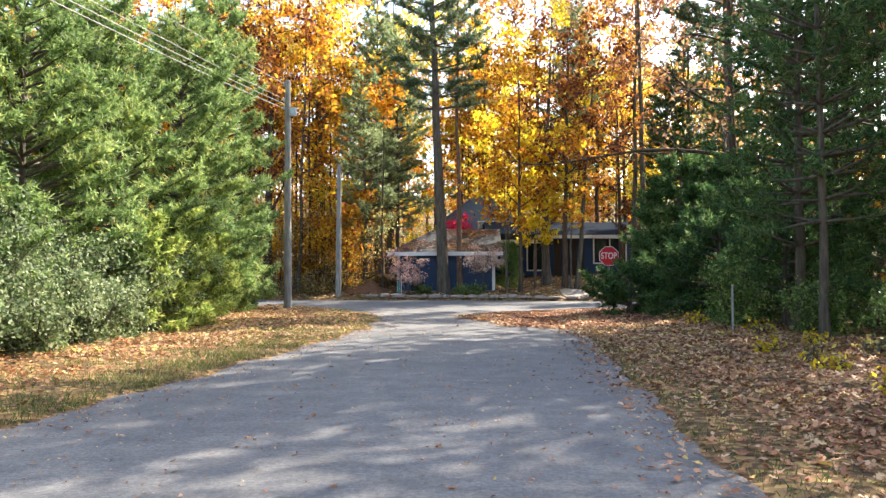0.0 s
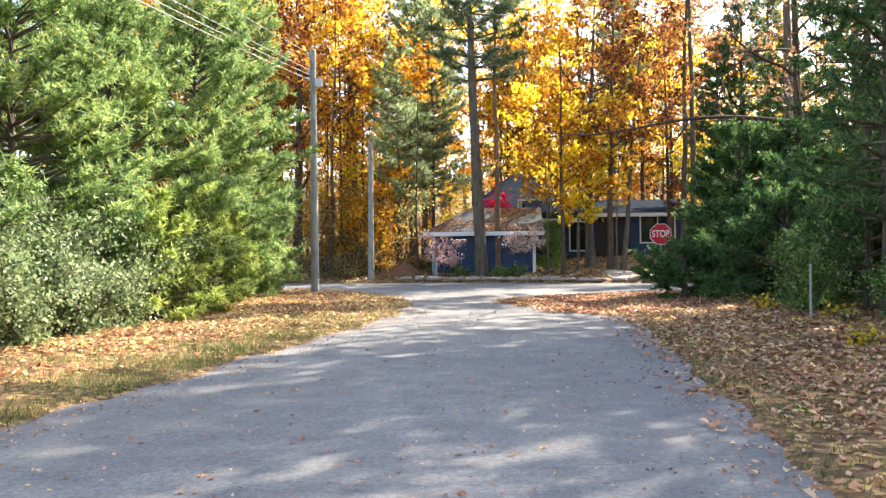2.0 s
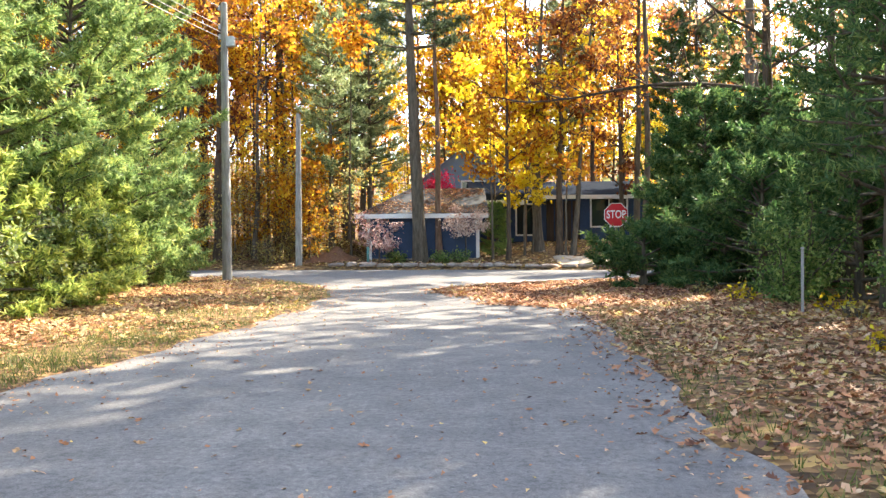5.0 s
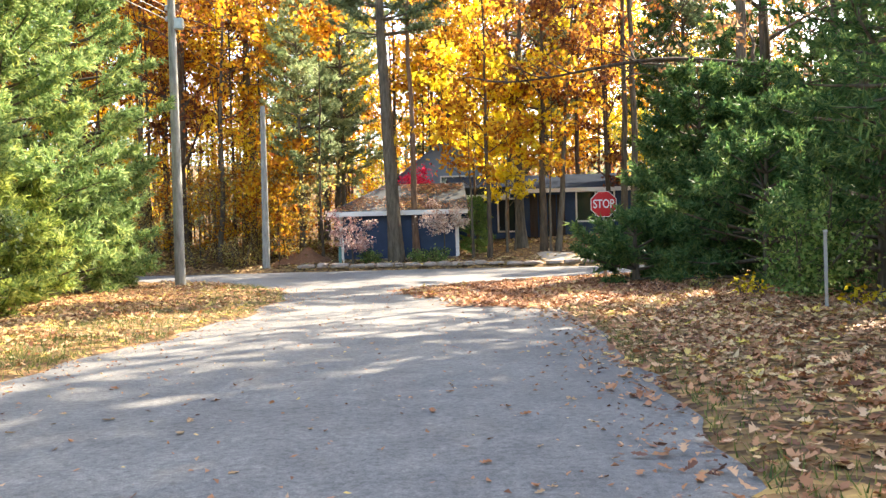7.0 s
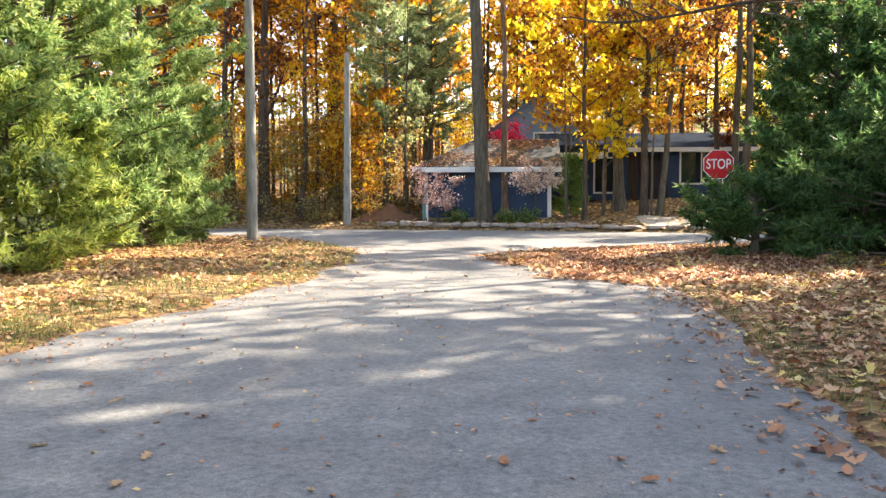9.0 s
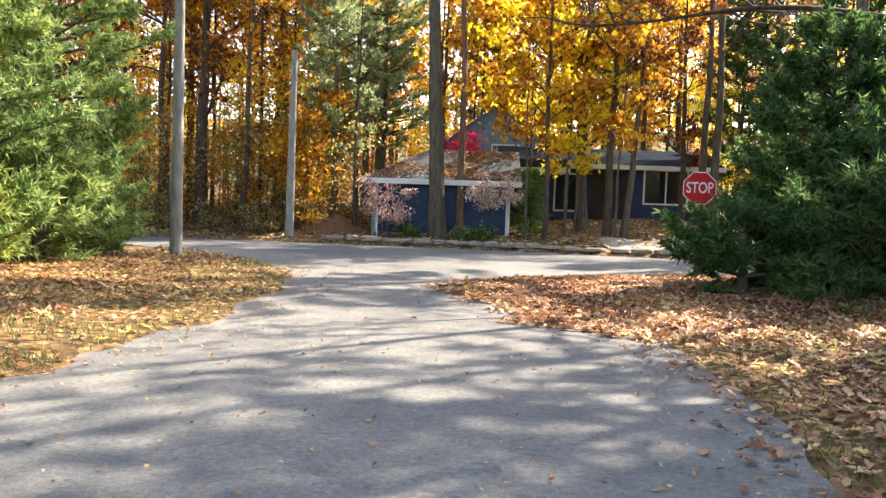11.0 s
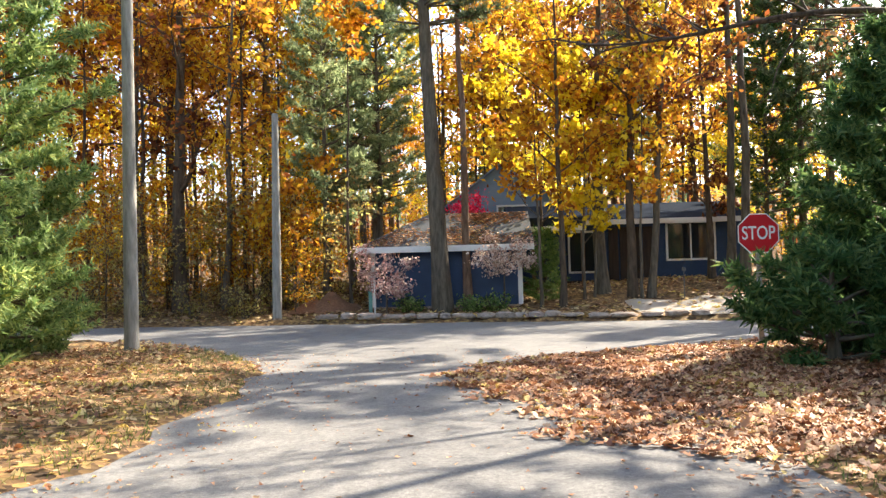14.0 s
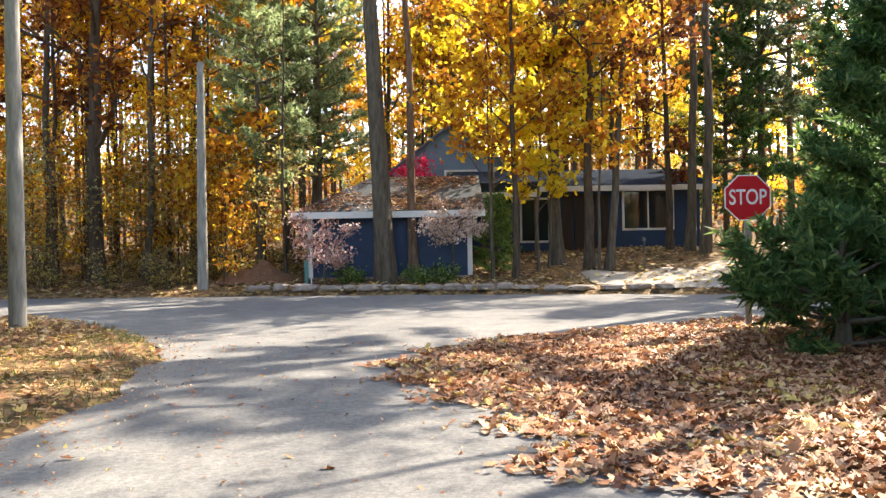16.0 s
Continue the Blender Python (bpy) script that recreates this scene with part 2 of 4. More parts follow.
class Tubes:
    """Collects tapering tubes as one quad mesh."""
    def __init__(self, n=7):
        self.n, self.V, self.F, self.count = n, [], [], 0

    def add(self, pts, radii, n=None):
        n = n or self.n
        pts = np.asarray(pts, float)
        tang = np.gradient(pts, axis=0)
        tang /= np.linalg.norm(tang, axis=1)[:, None] + 1e-9
        ref = np.array([1.0, 0, 0]) if abs(tang[0, 2]) > 0.7 else np.array([0, 0, 1.0])
        a = np.cross(tang, ref)
        a /= np.linalg.norm(a, axis=1)[:, None] + 1e-9
        b = np.cross(tang, a)
        ang = np.linspace(0, 2 * np.pi, n, endpoint=False)
        rad = np.asarray(radii, float)[:, None, None]
        ring = pts[:, None, :] + rad * (np.cos(ang)[None, :, None] * a[:, None, :] + np.sin(ang)[None, :, None] * b[:, None, :])
        self.V.append(ring.reshape(-1, 3))
        m = len(pts)
        i, j = np.meshgrid(np.arange(m - 1), np.arange(n), indexing="ij")
        i, j = i.ravel(), j.ravel()
        k = (j + 1) % n
        self.F.append(np.stack([i * n + j, i * n + k, (i + 1) * n + k, (i + 1) * n + j], 1) + self.count)
        self.count += m * n

    def done(self):
        return np.concatenate(self.V), np.concatenate(self.F)


def unit(v):
    return v / (np.linalg.norm(v, axis=-1, keepdims=True) + 1e-9)


def leaves_np(rng, P, size, droop=0.3, aspect=0.62):
    """Folded diamond leaves at the points P: four corners each."""
    n = len(P)
    d = unit(rng.normal(size=(n, 3)) + np.array([0, 0, -droop]))
    s = unit(np.cross(d, unit(rng.normal(size=(n, 3)))))
    up = np.cross(d, s)
    L = size * rng.uniform(0.6, 1.3, (n, 1))
    W = L * aspect * 0.5
    base, tip = P - d * L * 0.5, P + d * L * 0.5
    mid = P + d * L * 0.06 + up * L * 0.12
    V = np.stack([base, mid + s * W, tip, mid - s * W], 1).reshape(-1, 3)
    F = np.arange(4 * n).reshape(n, 4)
    return V, F


def needles_np(rng, P, D, length, width, per):
    """Tufts of narrow blades at the points P that spray out along D."""
    n = len(P)
    Pn = np.repeat(P, per, 0)
    d = unit(np.repeat(unit(D), per, 0) * 0.55 + rng.normal(size=(n * per, 3)) * 0.62)
    s = unit(np.cross(d, rng.normal(size=(n * per, 3))))
    L = length * rng.uniform(0.6, 1.25, (n * per, 1))
    V = np.stack([Pn - s * width * 0.5, Pn + s * width * 0.5, Pn + d * L], 1).reshape(-1, 3)
    F = np.arange(3 * n * per).reshape(-1, 3)
    return V, F


def wander(rng, start, direction, length, steps, wobble, lift=0.0):
    p, d = np.array(start, float), unit(np.array(direction, float))
    out = [p.copy()]
    for _ in range(steps):
        d = unit(d + rng.normal(size=3) * wobble + np.array([0, 0, lift]))
        p = p + d * length / steps
        out.append(p.copy())
    return np.array(out), d


def thing(name, loc, label, category, group="", rz=0.0, scale=1.0):
    ob = new(name)
    ob.location, ob.rotation_euler, ob.scale = loc, (0, 0, rz), (scale,) * 3
    return tagged(ob, label, category, group)


# ---- ground shape ----
def smooth01(v):
    v = np.clip(v, 0, 1)
    return v * v * (3 - 2 * v)


def road_left(y):
    return np.interp(y, [-40, 7.6, 10.4, 13.3, 17, 19.4, 22.6, 26.5, 29.5, 32.4, 33], [-4.9, -4.9, -4.3, -3.9, -3.2, -2.9, -2.45, -2.4, -2.75, -3.8, -4.2]) + 0.1 * np.sin(y * 1.7) + 0.05 * np.sin(y * 4.3)


def road_right(y):
    return np.interp(y, [-40, 5, 8, 13, 17, 20.4, 24, 28, 30.5, 32, 33], [2.45, 2.45, 2.65, 3.0, 3.3, 3.5, 3.5, 3.6, 4.3, 5.3, 6.5]) + 0.08 * np.sin(y * 1.3 + 2) + 0.05 * np.sin(y * 3.9)


RL33, RR33 = float(road_left(33.0)), float(road_right(33.0))


def cross_near(x):
    return np.where((x >= RL33) & (x <= RR33), 33.0, np.interp(x, [-60, -14, -9.8, -7.6, -5.5, RL33, RR33, 8.0, 60], [40.5, 39.5, 38.2, 36.6, 34.6, 33.0, 33.0, 33.8, 31.0]))


def cross_far(x):
    return np.interp(x, [-60, -12.7, -8.2, -3.5, 1.6, 6.4, 9.0, 60], [47.5, 45.6, 45.0, 44.3, 43.5, 42.2, 41.2, 38.0]) + 0.06 * np.sin(x * 2.1)


def on_road(x, y):
    return ((y < 33) & (x > road_left(y)) & (x < road_right(y))) | ((y >= cross_near(x)) & (y < cross_far(x)) & (y >= 33) & (np.abs(x) < 60))


def far_hill(x, y):
    return 13.0 * smooth01((np.hypot(x, y - 22) - 58) / 80)


def ground_z(x, y):
    rise = np.interp(y - cross_far(x), [0, 2, 4, 6, 9, 16, 40], [0.03, 0.16, 0.36, 0.62, 1.0, 1.25, 1.6])
    rise = np.where(y > 40, rise, 0.0)
    swell = 0.05 * np.sin(x * 0.7 + 1) * np.sin(y * 0.5) + 0.025 * np.sin(x * 2.3) * np.sin(y * 1.9 + 1)
    rise = rise + far_hill(x, y)
    side = np.clip(np.maximum(road_left(np.clip(y, -40, 33)) - x, x - road_right(np.clip(y, -40, 33))) / 3.0, 0, 1)
    return np.where(on_road(x, y), -0.05, 0.02 + rise + (swell + 0.06) * np.maximum(side, (y > 40) * 1.0))


def gz(x, y):
    return float(ground_z(np.array([float(x)]), np.array([float(y)]))[0])


gx = np.concatenate([-np.geomspace(900, 26, 14), np.arange(-24, 24.01, 0.4), np.geomspace(26, 900, 14)])
gy = np.concatenate([-np.geomspace(900, 24, 12), np.arange(-22, 64.01, 0.4), np.geomspace(66, 900, 14)])
X, Y = np.meshgrid(gx, gy, indexing="xy")
Z = ground_z(X.ravel(), Y.ravel())
nx, ny = len(gx), len(gy)
ii, jj = np.meshgrid(np.arange(ny - 1), np.arange(nx - 1), indexing="ij")
q = (ii * nx + jj).ravel()
ground = part_np("ground", np.stack([X.ravel(), Y.ravel(), Z], 1), np.stack([q, q + 1, q + nx + 1, q + nx], 1), M_ground, smooth=True)
tagged(ground, "brown leaf-strewn soil of an autumn wood", "ground", kind="structure")

# road: main strip and cross strip in one sheet
ys = np.concatenate([np.arange(-22, 33, 0.25), [33.0]])
K = 24
Vr = []
for y in ys:
    for u in np.linspace(0, 1, K):
        x = float(road_left(y)) * (1 - u) + float(road_right(y)) * u
        Vr.append((x, y, 0.012 * (1 - (2 * u - 1) ** 2) - 0.004))
Fr = [(i * K + j, i * K + j + 1, (i + 1) * K + j + 1, (i + 1) * K + j) for i in range(len(ys) - 1) for j in range(K - 1)]
b0 = len(Vr)
xs = np.concatenate([np.linspace(-60, RL33, 120, endpoint=False), np.linspace(RL33, RR33, K), np.linspace(RR33, 60, 120)[1:]])
for x in xs:
    n0, f0 = float(cross_near(np.array([x]))[0]), float(cross_far(np.array([x]))[0])
    for u in np.linspace(0, 1, 14):
        Vr.append((x, n0 * (1 - u) + f0 * u, 0.0 if u > 0 else -0.002))
Fr += [(b0 + i * 14 + j, b0 + (i + 1) * 14 + j, b0 + (i + 1) * 14 + j + 1, b0 + i * 14 + j + 1) for i in range(len(xs) - 1) for j in range(13)]
road = part_np("road", Vr, Fr, M_asphalt, smooth=True)
tagged(road, "worn grey asphalt road meeting a cross road", "road", kind="structure")


# ---- trees ----
def pine_tree(name, loc, h, r, seed, needles, label, trunk_r=0.14, first=0.2, per=7, density=1.0, length=0.17, width=0.022, bark=None, power=0.75, gap=0.42, twigs=3.0, lean=(0, 0), group="", min_len=0.35):
    """A pine: straight trunk, whorls of limbs that rise a little, needle tufts on the outer twigs."""
    rng = np.random.default_rng(seed)
    x, y = loc
    root = thing(name, (x, y, gz(x, y) - 0.05), label, "tree", group)
    tt = Tubes(10)
    zs = np.linspace(0, h, 14)
    wob = np.cumsum(rng.normal(size=(14, 2)) * 0.02 * h / 14, 0)
    tp = np.stack([wob[:, 0] + lean[0] * zs, wob[:, 1] + lean[1] * zs, zs], 1)
    tr = trunk_r * (1 - zs / h * 0.88)
    tr[0] *= 1.25
    tt.add(tp, tr, 10)
    part_np("trunk", *tt.done(), bark or M_bark, root, smooth=True)
    bt = Tubes(4)
    P, D = [], []
    z = first
    while z < h * 0.985:
        f = (z - first) / (h - first)
        prof = (1 - f) ** power * (0.72 + 0.28 * min(1.0, f * 6))
        c = np.array([np.interp(z, zs, tp[:, 0]), np.interp(z, zs, tp[:, 1]), z])
        a0 = rng.uniform(0, 6.28)
        m = rng.integers(4, 7)
        for k in range(m):
            a = a0 + 6.283 * k / m + rng.normal() * 0.25
            L = max(min_len, r * prof * rng.uniform(0.65, 1.15))
            rise = 0.05 + 0.55 * f + rng.normal() * 0.08
            pts, d = wander(rng, c, (math.cos(a), math.sin(a), rise), L, 6, 0.07, 0.03)
            bt.add(pts, np.linspace(0.012 + 0.018 * L, 0.004, 7) * min(1.0, trunk_r / 0.12 + 0.3))
            # twigs and tufts on the outer part
            nt = int(L * twigs * density * 2.2) + 2
            for t in rng.uniform(0.3, 1.0, nt) ** 0.75:
                q = t * 6
                i = min(5, int(q))
                base = pts[i] + (pts[i + 1] - pts[i]) * (q - i)
                td = unit(unit(pts[i + 1] - pts[i]) * 0.7 + np.array([-math.sin(a), math.cos(a), 0]) * rng.normal() * 0.8 + np.array([0, 0, 0.28 + rng.normal() * 0.3]))
                tl = rng.uniform(0.15, 0.5) * min(1.0, 0.4 + L * 0.35)
                nn = max(2, int(tl / 0.09))
                u = np.linspace(0.25, 1, nn)[:, None]
                P.append(base + td * tl * u)
                D.append(np.repeat(td[None], nn, 0))
            P.append(pts[-1][None])
            D.append(d[None])
        z += gap * rng.uniform(0.75, 1.3)
    tagged(part_np("branchwork", *bt.done(), bark or M_bark, root), kind="stuff")
    P, D = np.concatenate(P), np.concatenate(D)
    part_np("crown", *needles_np(rng, P, D, length, width, per), needles, root)
    return root


def leaf_tree(name, loc, h, spread, seed, leaf_mat, label, trunk_r=0.15, crown_base=0.35, leaves=5000, size=0.2, bark=None, lean=(0, 0), limbs=14, group="", clump=0.55, limb_up=0.6, fine=4, ring=10):
    """A broadleaf tree: bent trunk, limbs with side branches, loose clumps of single leaves."""
    rng = np.random.default_rng(seed)
    x, y = loc
    root = thing(name, (x, y, gz(x, y) - 0.05), label, "tree", group)
    tt = Tubes(10)
    zs = np.linspace(0, h, 16)
    wob = np.cumsum(rng.normal(size=(16, 2)) * 0.035 * h / 16, 0)
    tp = np.stack([wob[:, 0] + lean[0] * zs, wob[:, 1] + lean[1] * zs, zs], 1)
    tr = trunk_r * (1 - zs / h * 0.9)
    tr[0] *= 1.35
    tt.add(tp, tr, ring)
    part_np("trunk", *tt.done(), bark or M_bark, root, smooth=True)
    tips = []
    for k in range(limbs):
        bt = Tubes(5)
        f = crown_base + (1 - crown_base) * (k + rng.uniform(0, 1)) / limbs * 0.97
        z = f * h
        c = np.array([np.interp(z, zs, tp[:, 0]), np.interp(z, zs, tp[:, 1]), z])
        a = k * 2.4 + rng.normal() * 0.4
        g = (f - crown_base) / (1 - crown_base)
        L = spread * (0.55 + 0.75 * math.sin(math.pi * (0.15 + 0.75 * g))) * rng.uniform(0.6, 1.1)
        pts, d = wander(rng, c, (math.cos(a), math.sin(a), limb_up * rng.uniform(0.4, 1.5)), L, 7, 0.16, 0.02)
        rr = np.interp(z, zs, tr) * 0.5
        bt.add(pts, np.linspace(rr, 0.008, 8))
        for s in range(int(3 + L)):
            t = rng.uniform(0.3, 1.0)
            i = min(6, int(t * 7))
            pd = unit(pts[i + 1] - pts[i])
            p2, d2 = wander(rng, pts[i], unit(pd + rng.normal(size=3) * 0.7), L * rng.uniform(0.2, 0.5), 4, 0.25)
            bt.add(p2, np.linspace(rr * 0.3 + 0.004, 0.004, 5), fine)
            tips += [p2[-1], p2[-2], p2[-3]]
        tips += [pts[-1], pts[-2], pts[-3]]
        part_np("limb", *bt.done(), bark or M_bark, root)
    tips = np.array(tips)
    w = rng.uniform(0.2, 1.0, len(tips)) ** 2
    idx = rng.choice(len(tips), leaves, p=w / w.sum())
    P = tips[idx] + rng.normal(size=(leaves, 3)) * clump * np.array([1, 1, 0.55]) * rng.uniform(0.4, 1.0, (leaves, 1))
    part_np("crown", *leaves_np(rng, P, size), leaf_mat, root)
    return root


def shrub(name, loc, h, r, seed, leaf_mat, label, leaves=3000, size=0.09, stems=9, bark=None, group="", flat=1.0):
    """A many-stemmed shrub with leaves along its twigs."""
    rng = np.random.default_rng(seed)
    x, y = loc
    root = thing(name, (x, y, gz(x, y) - 0.04), label, "shrub", group)
    bt = Tubes(5)
    tips = []
    for k in range(stems):
        a = k * 2.4 + rng.normal() * 0.3
        out = rng.uniform(0.15, 1.0)
        L = math.hypot(h, r * out) * rng.uniform(0.75, 1.05)
        pts, d = wander(rng, (0.1 * math.cos(a), 0.1 * math.sin(a), 0), (math.cos(a) * r * out, math.sin(a) * r * out, h), L, 7, 0.12)
        bt.add(pts, np.linspace(0.03, 0.006, 8))
        for s in range(9):
            i = rng.integers(1, 7)
            p2, d2 = wander(rng, pts[i], rng.normal(size=3) * np.array([1, 1, 0.5 * flat]), r * rng.uniform(0.25, 0.6), 4, 0.2)
            bt.add(p2, np.linspace(0.012, 0.004, 5), 4)
            tips += list(p2[1:])
    tagged(part_np("branchwork", *bt.done(), bark or M_bark, root), kind="stuff")
    tips = np.array(tips)
    tips[:, 2] = np.maximum(tips[:, 2], 0.12)
    idx = rng.integers(0, len(tips), leaves)
    P = tips[idx] + rng.normal(size=(leaves, 3)) * 0.13 * max(0.6, r / 1.5)
    P[:, 2] = np.maximum(P[:, 2], 0.06)
    part_np("crown", *leaves_np(rng, P, size, 0.1), leaf_mat, root)
    return root


PINE_L = "bushy young white pine with bright sunlit needles"
HEDGE = "young pines along the verge"
BUSHY = dict(trunk_r=0.13, first=0.15, length=0.2, width=0.046, density=2.0, per=5, gap=0.3, power=0.5)
# row of young pines on the verge
for k, (x, y, h, r) in enumerate([(-10.9, 10.2, 7.4, 3.3), (-11.3, 14.8, 8.4, 3.5), (-10.6, 19.2, 9.0, 3.5), (-10.2, 23.4, 9.6, 3.6), (-9.3, 27.2, 10.5, 3.2), (-9.3, 31.9, 12.5, 2.9), (-14.5, 20.0, 12.0, 3.4), (-13.5, 28.0, 13.0, 3.6)]):
    pine_tree("young_pine", (x, y), h, r, 100 + k, M_needle, PINE_L, group=HEDGE, **dict(BUSHY, power=0.36 if k == 5 else 0.5, density=2.0 if k < 6 else 1.0))
for k, (x, y, h, r) in enumerate([(-9.0, 12.0, 2.5, 1.7), (-9.3, 14.6, 3.2, 1.9), (-9.0, 17.3, 3.0, 1.9), (-8.7, 20.3, 2.6, 1.7), (-8.2, 23.3, 2.2, 1.5)]):
    shrub("roadside_shrub", (x, y), h, r, 140 + k, M_shrub, "silvery green leafy shrub in front of the young pines", leaves=7500, size=0.09, stems=12, group="shrubs along the verge")

for k, (x, y, h, r) in enumerate([(-8.0, 10.4, 1.5, 1.1), (-8.2, 12.6, 1.8, 1.1), (-8.1, 14.8, 1.7, 1.1), (-8.0, 16.8, 1.8, 1.1), (-8.0, 18.7, 1.6, 1.0)]):
    shrub("roadside_shrub", (x, y), h, r, 150 + k, M_shrub, "low silvery green shrub at the edge of the verge", leaves=5200, size=0.085, stems=12, group="shrubs along the verge")
for k, (x, y, h, r) in enumerate([(-8.0, 20.9, 2.9, 1.6), (-7.9, 23.6, 3.4, 1.6), (-8.6, 26.4, 3.6, 1.7), (-8.3, 29.6, 3.0, 1.6), (-8.9, 33.4, 3.2, 1.4)]):
    pine_tree("young_pine", (x, y), h, r, 160 + k, M_needle_bright if k < 3 else M_needle, "low bushy young pine with tufted branches", group=HEDGE, **dict(BUSHY, trunk_r=0.06, gap=0.24, density=2.4))

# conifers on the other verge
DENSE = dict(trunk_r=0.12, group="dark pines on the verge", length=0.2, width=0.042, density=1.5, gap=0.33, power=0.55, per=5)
DARK = "dense pine on the shaded verge, shade put into its needle colour"
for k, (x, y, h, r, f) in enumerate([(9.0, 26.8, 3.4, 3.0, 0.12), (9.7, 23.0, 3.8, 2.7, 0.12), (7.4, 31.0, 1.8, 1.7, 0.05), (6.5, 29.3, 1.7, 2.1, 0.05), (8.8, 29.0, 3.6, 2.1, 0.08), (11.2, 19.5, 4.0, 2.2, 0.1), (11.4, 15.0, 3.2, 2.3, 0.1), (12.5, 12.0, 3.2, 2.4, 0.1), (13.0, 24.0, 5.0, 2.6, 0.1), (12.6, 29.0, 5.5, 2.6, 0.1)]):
    pine_tree("verge_pine", (x, y), h, r, 200 + k, M_needle_shaded, DARK, first=f, **dict(DENSE, power=0.65, density=2.6 if y > 28.5 and x < 9 else 1.5, width=0.055 if y > 28.5 else 0.042))
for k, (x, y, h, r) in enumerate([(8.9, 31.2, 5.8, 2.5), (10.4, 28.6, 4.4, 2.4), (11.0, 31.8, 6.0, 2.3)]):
    pine_tree("verge_pine", (x, y), h, r, 215 + 10 * k, M_needle_shaded, DARK, first=0.12, **dict(DENSE, power=0.45, density=3.4, width=0.055, gap=0.27))
pine_tree("verge_pine", (13.3, 30.6), 6.5, 2.5, 217, M_needle_shaded, DARK, first=0.2, **dict(DENSE, power=0.4))
pine_tree("verge_pine", (12.8, 27.2), 4.5, 2.4, 216, M_needle_shaded, DARK, first=0.3, **dict(DENSE, power=0.4))
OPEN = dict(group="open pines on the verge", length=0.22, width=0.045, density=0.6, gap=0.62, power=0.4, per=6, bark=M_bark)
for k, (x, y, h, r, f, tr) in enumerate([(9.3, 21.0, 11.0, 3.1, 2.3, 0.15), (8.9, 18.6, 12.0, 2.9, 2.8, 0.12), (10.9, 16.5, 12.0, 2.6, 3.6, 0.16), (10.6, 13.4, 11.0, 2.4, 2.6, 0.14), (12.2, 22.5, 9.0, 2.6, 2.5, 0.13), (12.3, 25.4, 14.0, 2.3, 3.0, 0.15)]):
    pine_tree("verge_pine", (x, y), h, r, 220 + k, M_needle_shaded, "slender pine with bare lower trunk and shade-darkened needles", first=f, trunk_r=tr, **OPEN)
for k, (x, y, h, r) in enumerate([(7.9, 22.2, 2.2, 1.3), (9.2, 19.4, 1.6, 1.2), (9.4, 15.2, 1.5, 1.3)]):
    shrub("roadside_shrub", (x, y), h, r, 230 + k, M_green_leaf, "glossy green shrub under the dark pines", leaves=4500, size=0.09, group="green shrubs under the pines")

# Pines added to shade the road; their crowns stand mostly above the view.
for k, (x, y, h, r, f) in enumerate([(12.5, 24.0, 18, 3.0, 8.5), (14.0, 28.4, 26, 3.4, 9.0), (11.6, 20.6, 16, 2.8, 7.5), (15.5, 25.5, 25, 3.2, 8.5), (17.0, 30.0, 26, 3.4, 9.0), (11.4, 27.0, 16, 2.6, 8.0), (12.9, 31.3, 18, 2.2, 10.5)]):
    pine_tree("verge_pine", (x, y), h, r, 240 + k, M_needle_shaded, "tall pine added for road shade, bare trunk and high crown", first=f, trunk_r=0.17, **dict(OPEN, gap=0.62, density=0.62, width=0.055, per=5))

# tall pines beyond the cross road
pine_tree("tall_pine", (-0.45, 46.2), 25, 3.8, 300, M_needle_blue, "tall straight pine trunk with high crown", trunk_r=0.35, first=10.5, per=6, length=0.32, width=0.06, gap=0.7, density=1.0, lean=(-0.035, 0))
# Added pine: its unseen high crown shades the hedge and the road mouth.
pine_tree("tall_pine", (14.6, 43.2), 27, 4.2, 302, M_needle_blue, "tall pine added for shade beside the cross road, crown out of view", trunk_r=0.3, first=14.0, per=6, length=0.34, width=0.07, gap=0.7, density=1.0)
pine_tree("tall_pine", (0.45, 47.0), 20, 2.2, 301, M_needle_blue, "slim reddish pine beside the garage", trunk_r=0.17, first=12.0, per=6, length=0.3, width=0.06, gap=0.8, density=0.8, bark=M_bark_red)
for k, (x, y, h, r, f) in enumerate([(-5.3, 49.6, 13, 2.2, 3.0), (-3.6, 54.0, 16, 2.6, 3.4), (9.3, 66.0, 22, 3.2, 8.0), (-5.0, 54.6, 17, 2.8, 4.0)]):
    pine_tree("woodland_pine", (x, y), h, r, 310 + k, M_needle_grey, "grey-green pine among the autumn trees", trunk_r=0.15, first=f, per=5, length=0.26, width=0.06, gap=0.55, density=0.75, power=0.28, twigs=3.6, group="pines in the wood")

for k, (x, y, h, r, f) in enumerate([(15.6, 46.6, 12, 2.8, 0.8), (18.4, 45.0, 13, 3.0, 0.5), (14.6, 56.5, 14, 2.8, 1.5), (22.0, 47.5, 14, 3.0, 0.5)]):
    pine_tree("woodland_pine", (x, y), h, r, 330 + k, M_needle_shaded, "dark green pine beside the house", trunk_r=0.15, first=f, per=4, length=0.28, width=0.08, gap=0.45, density=1.0, power=0.5, group="pines in the wood")

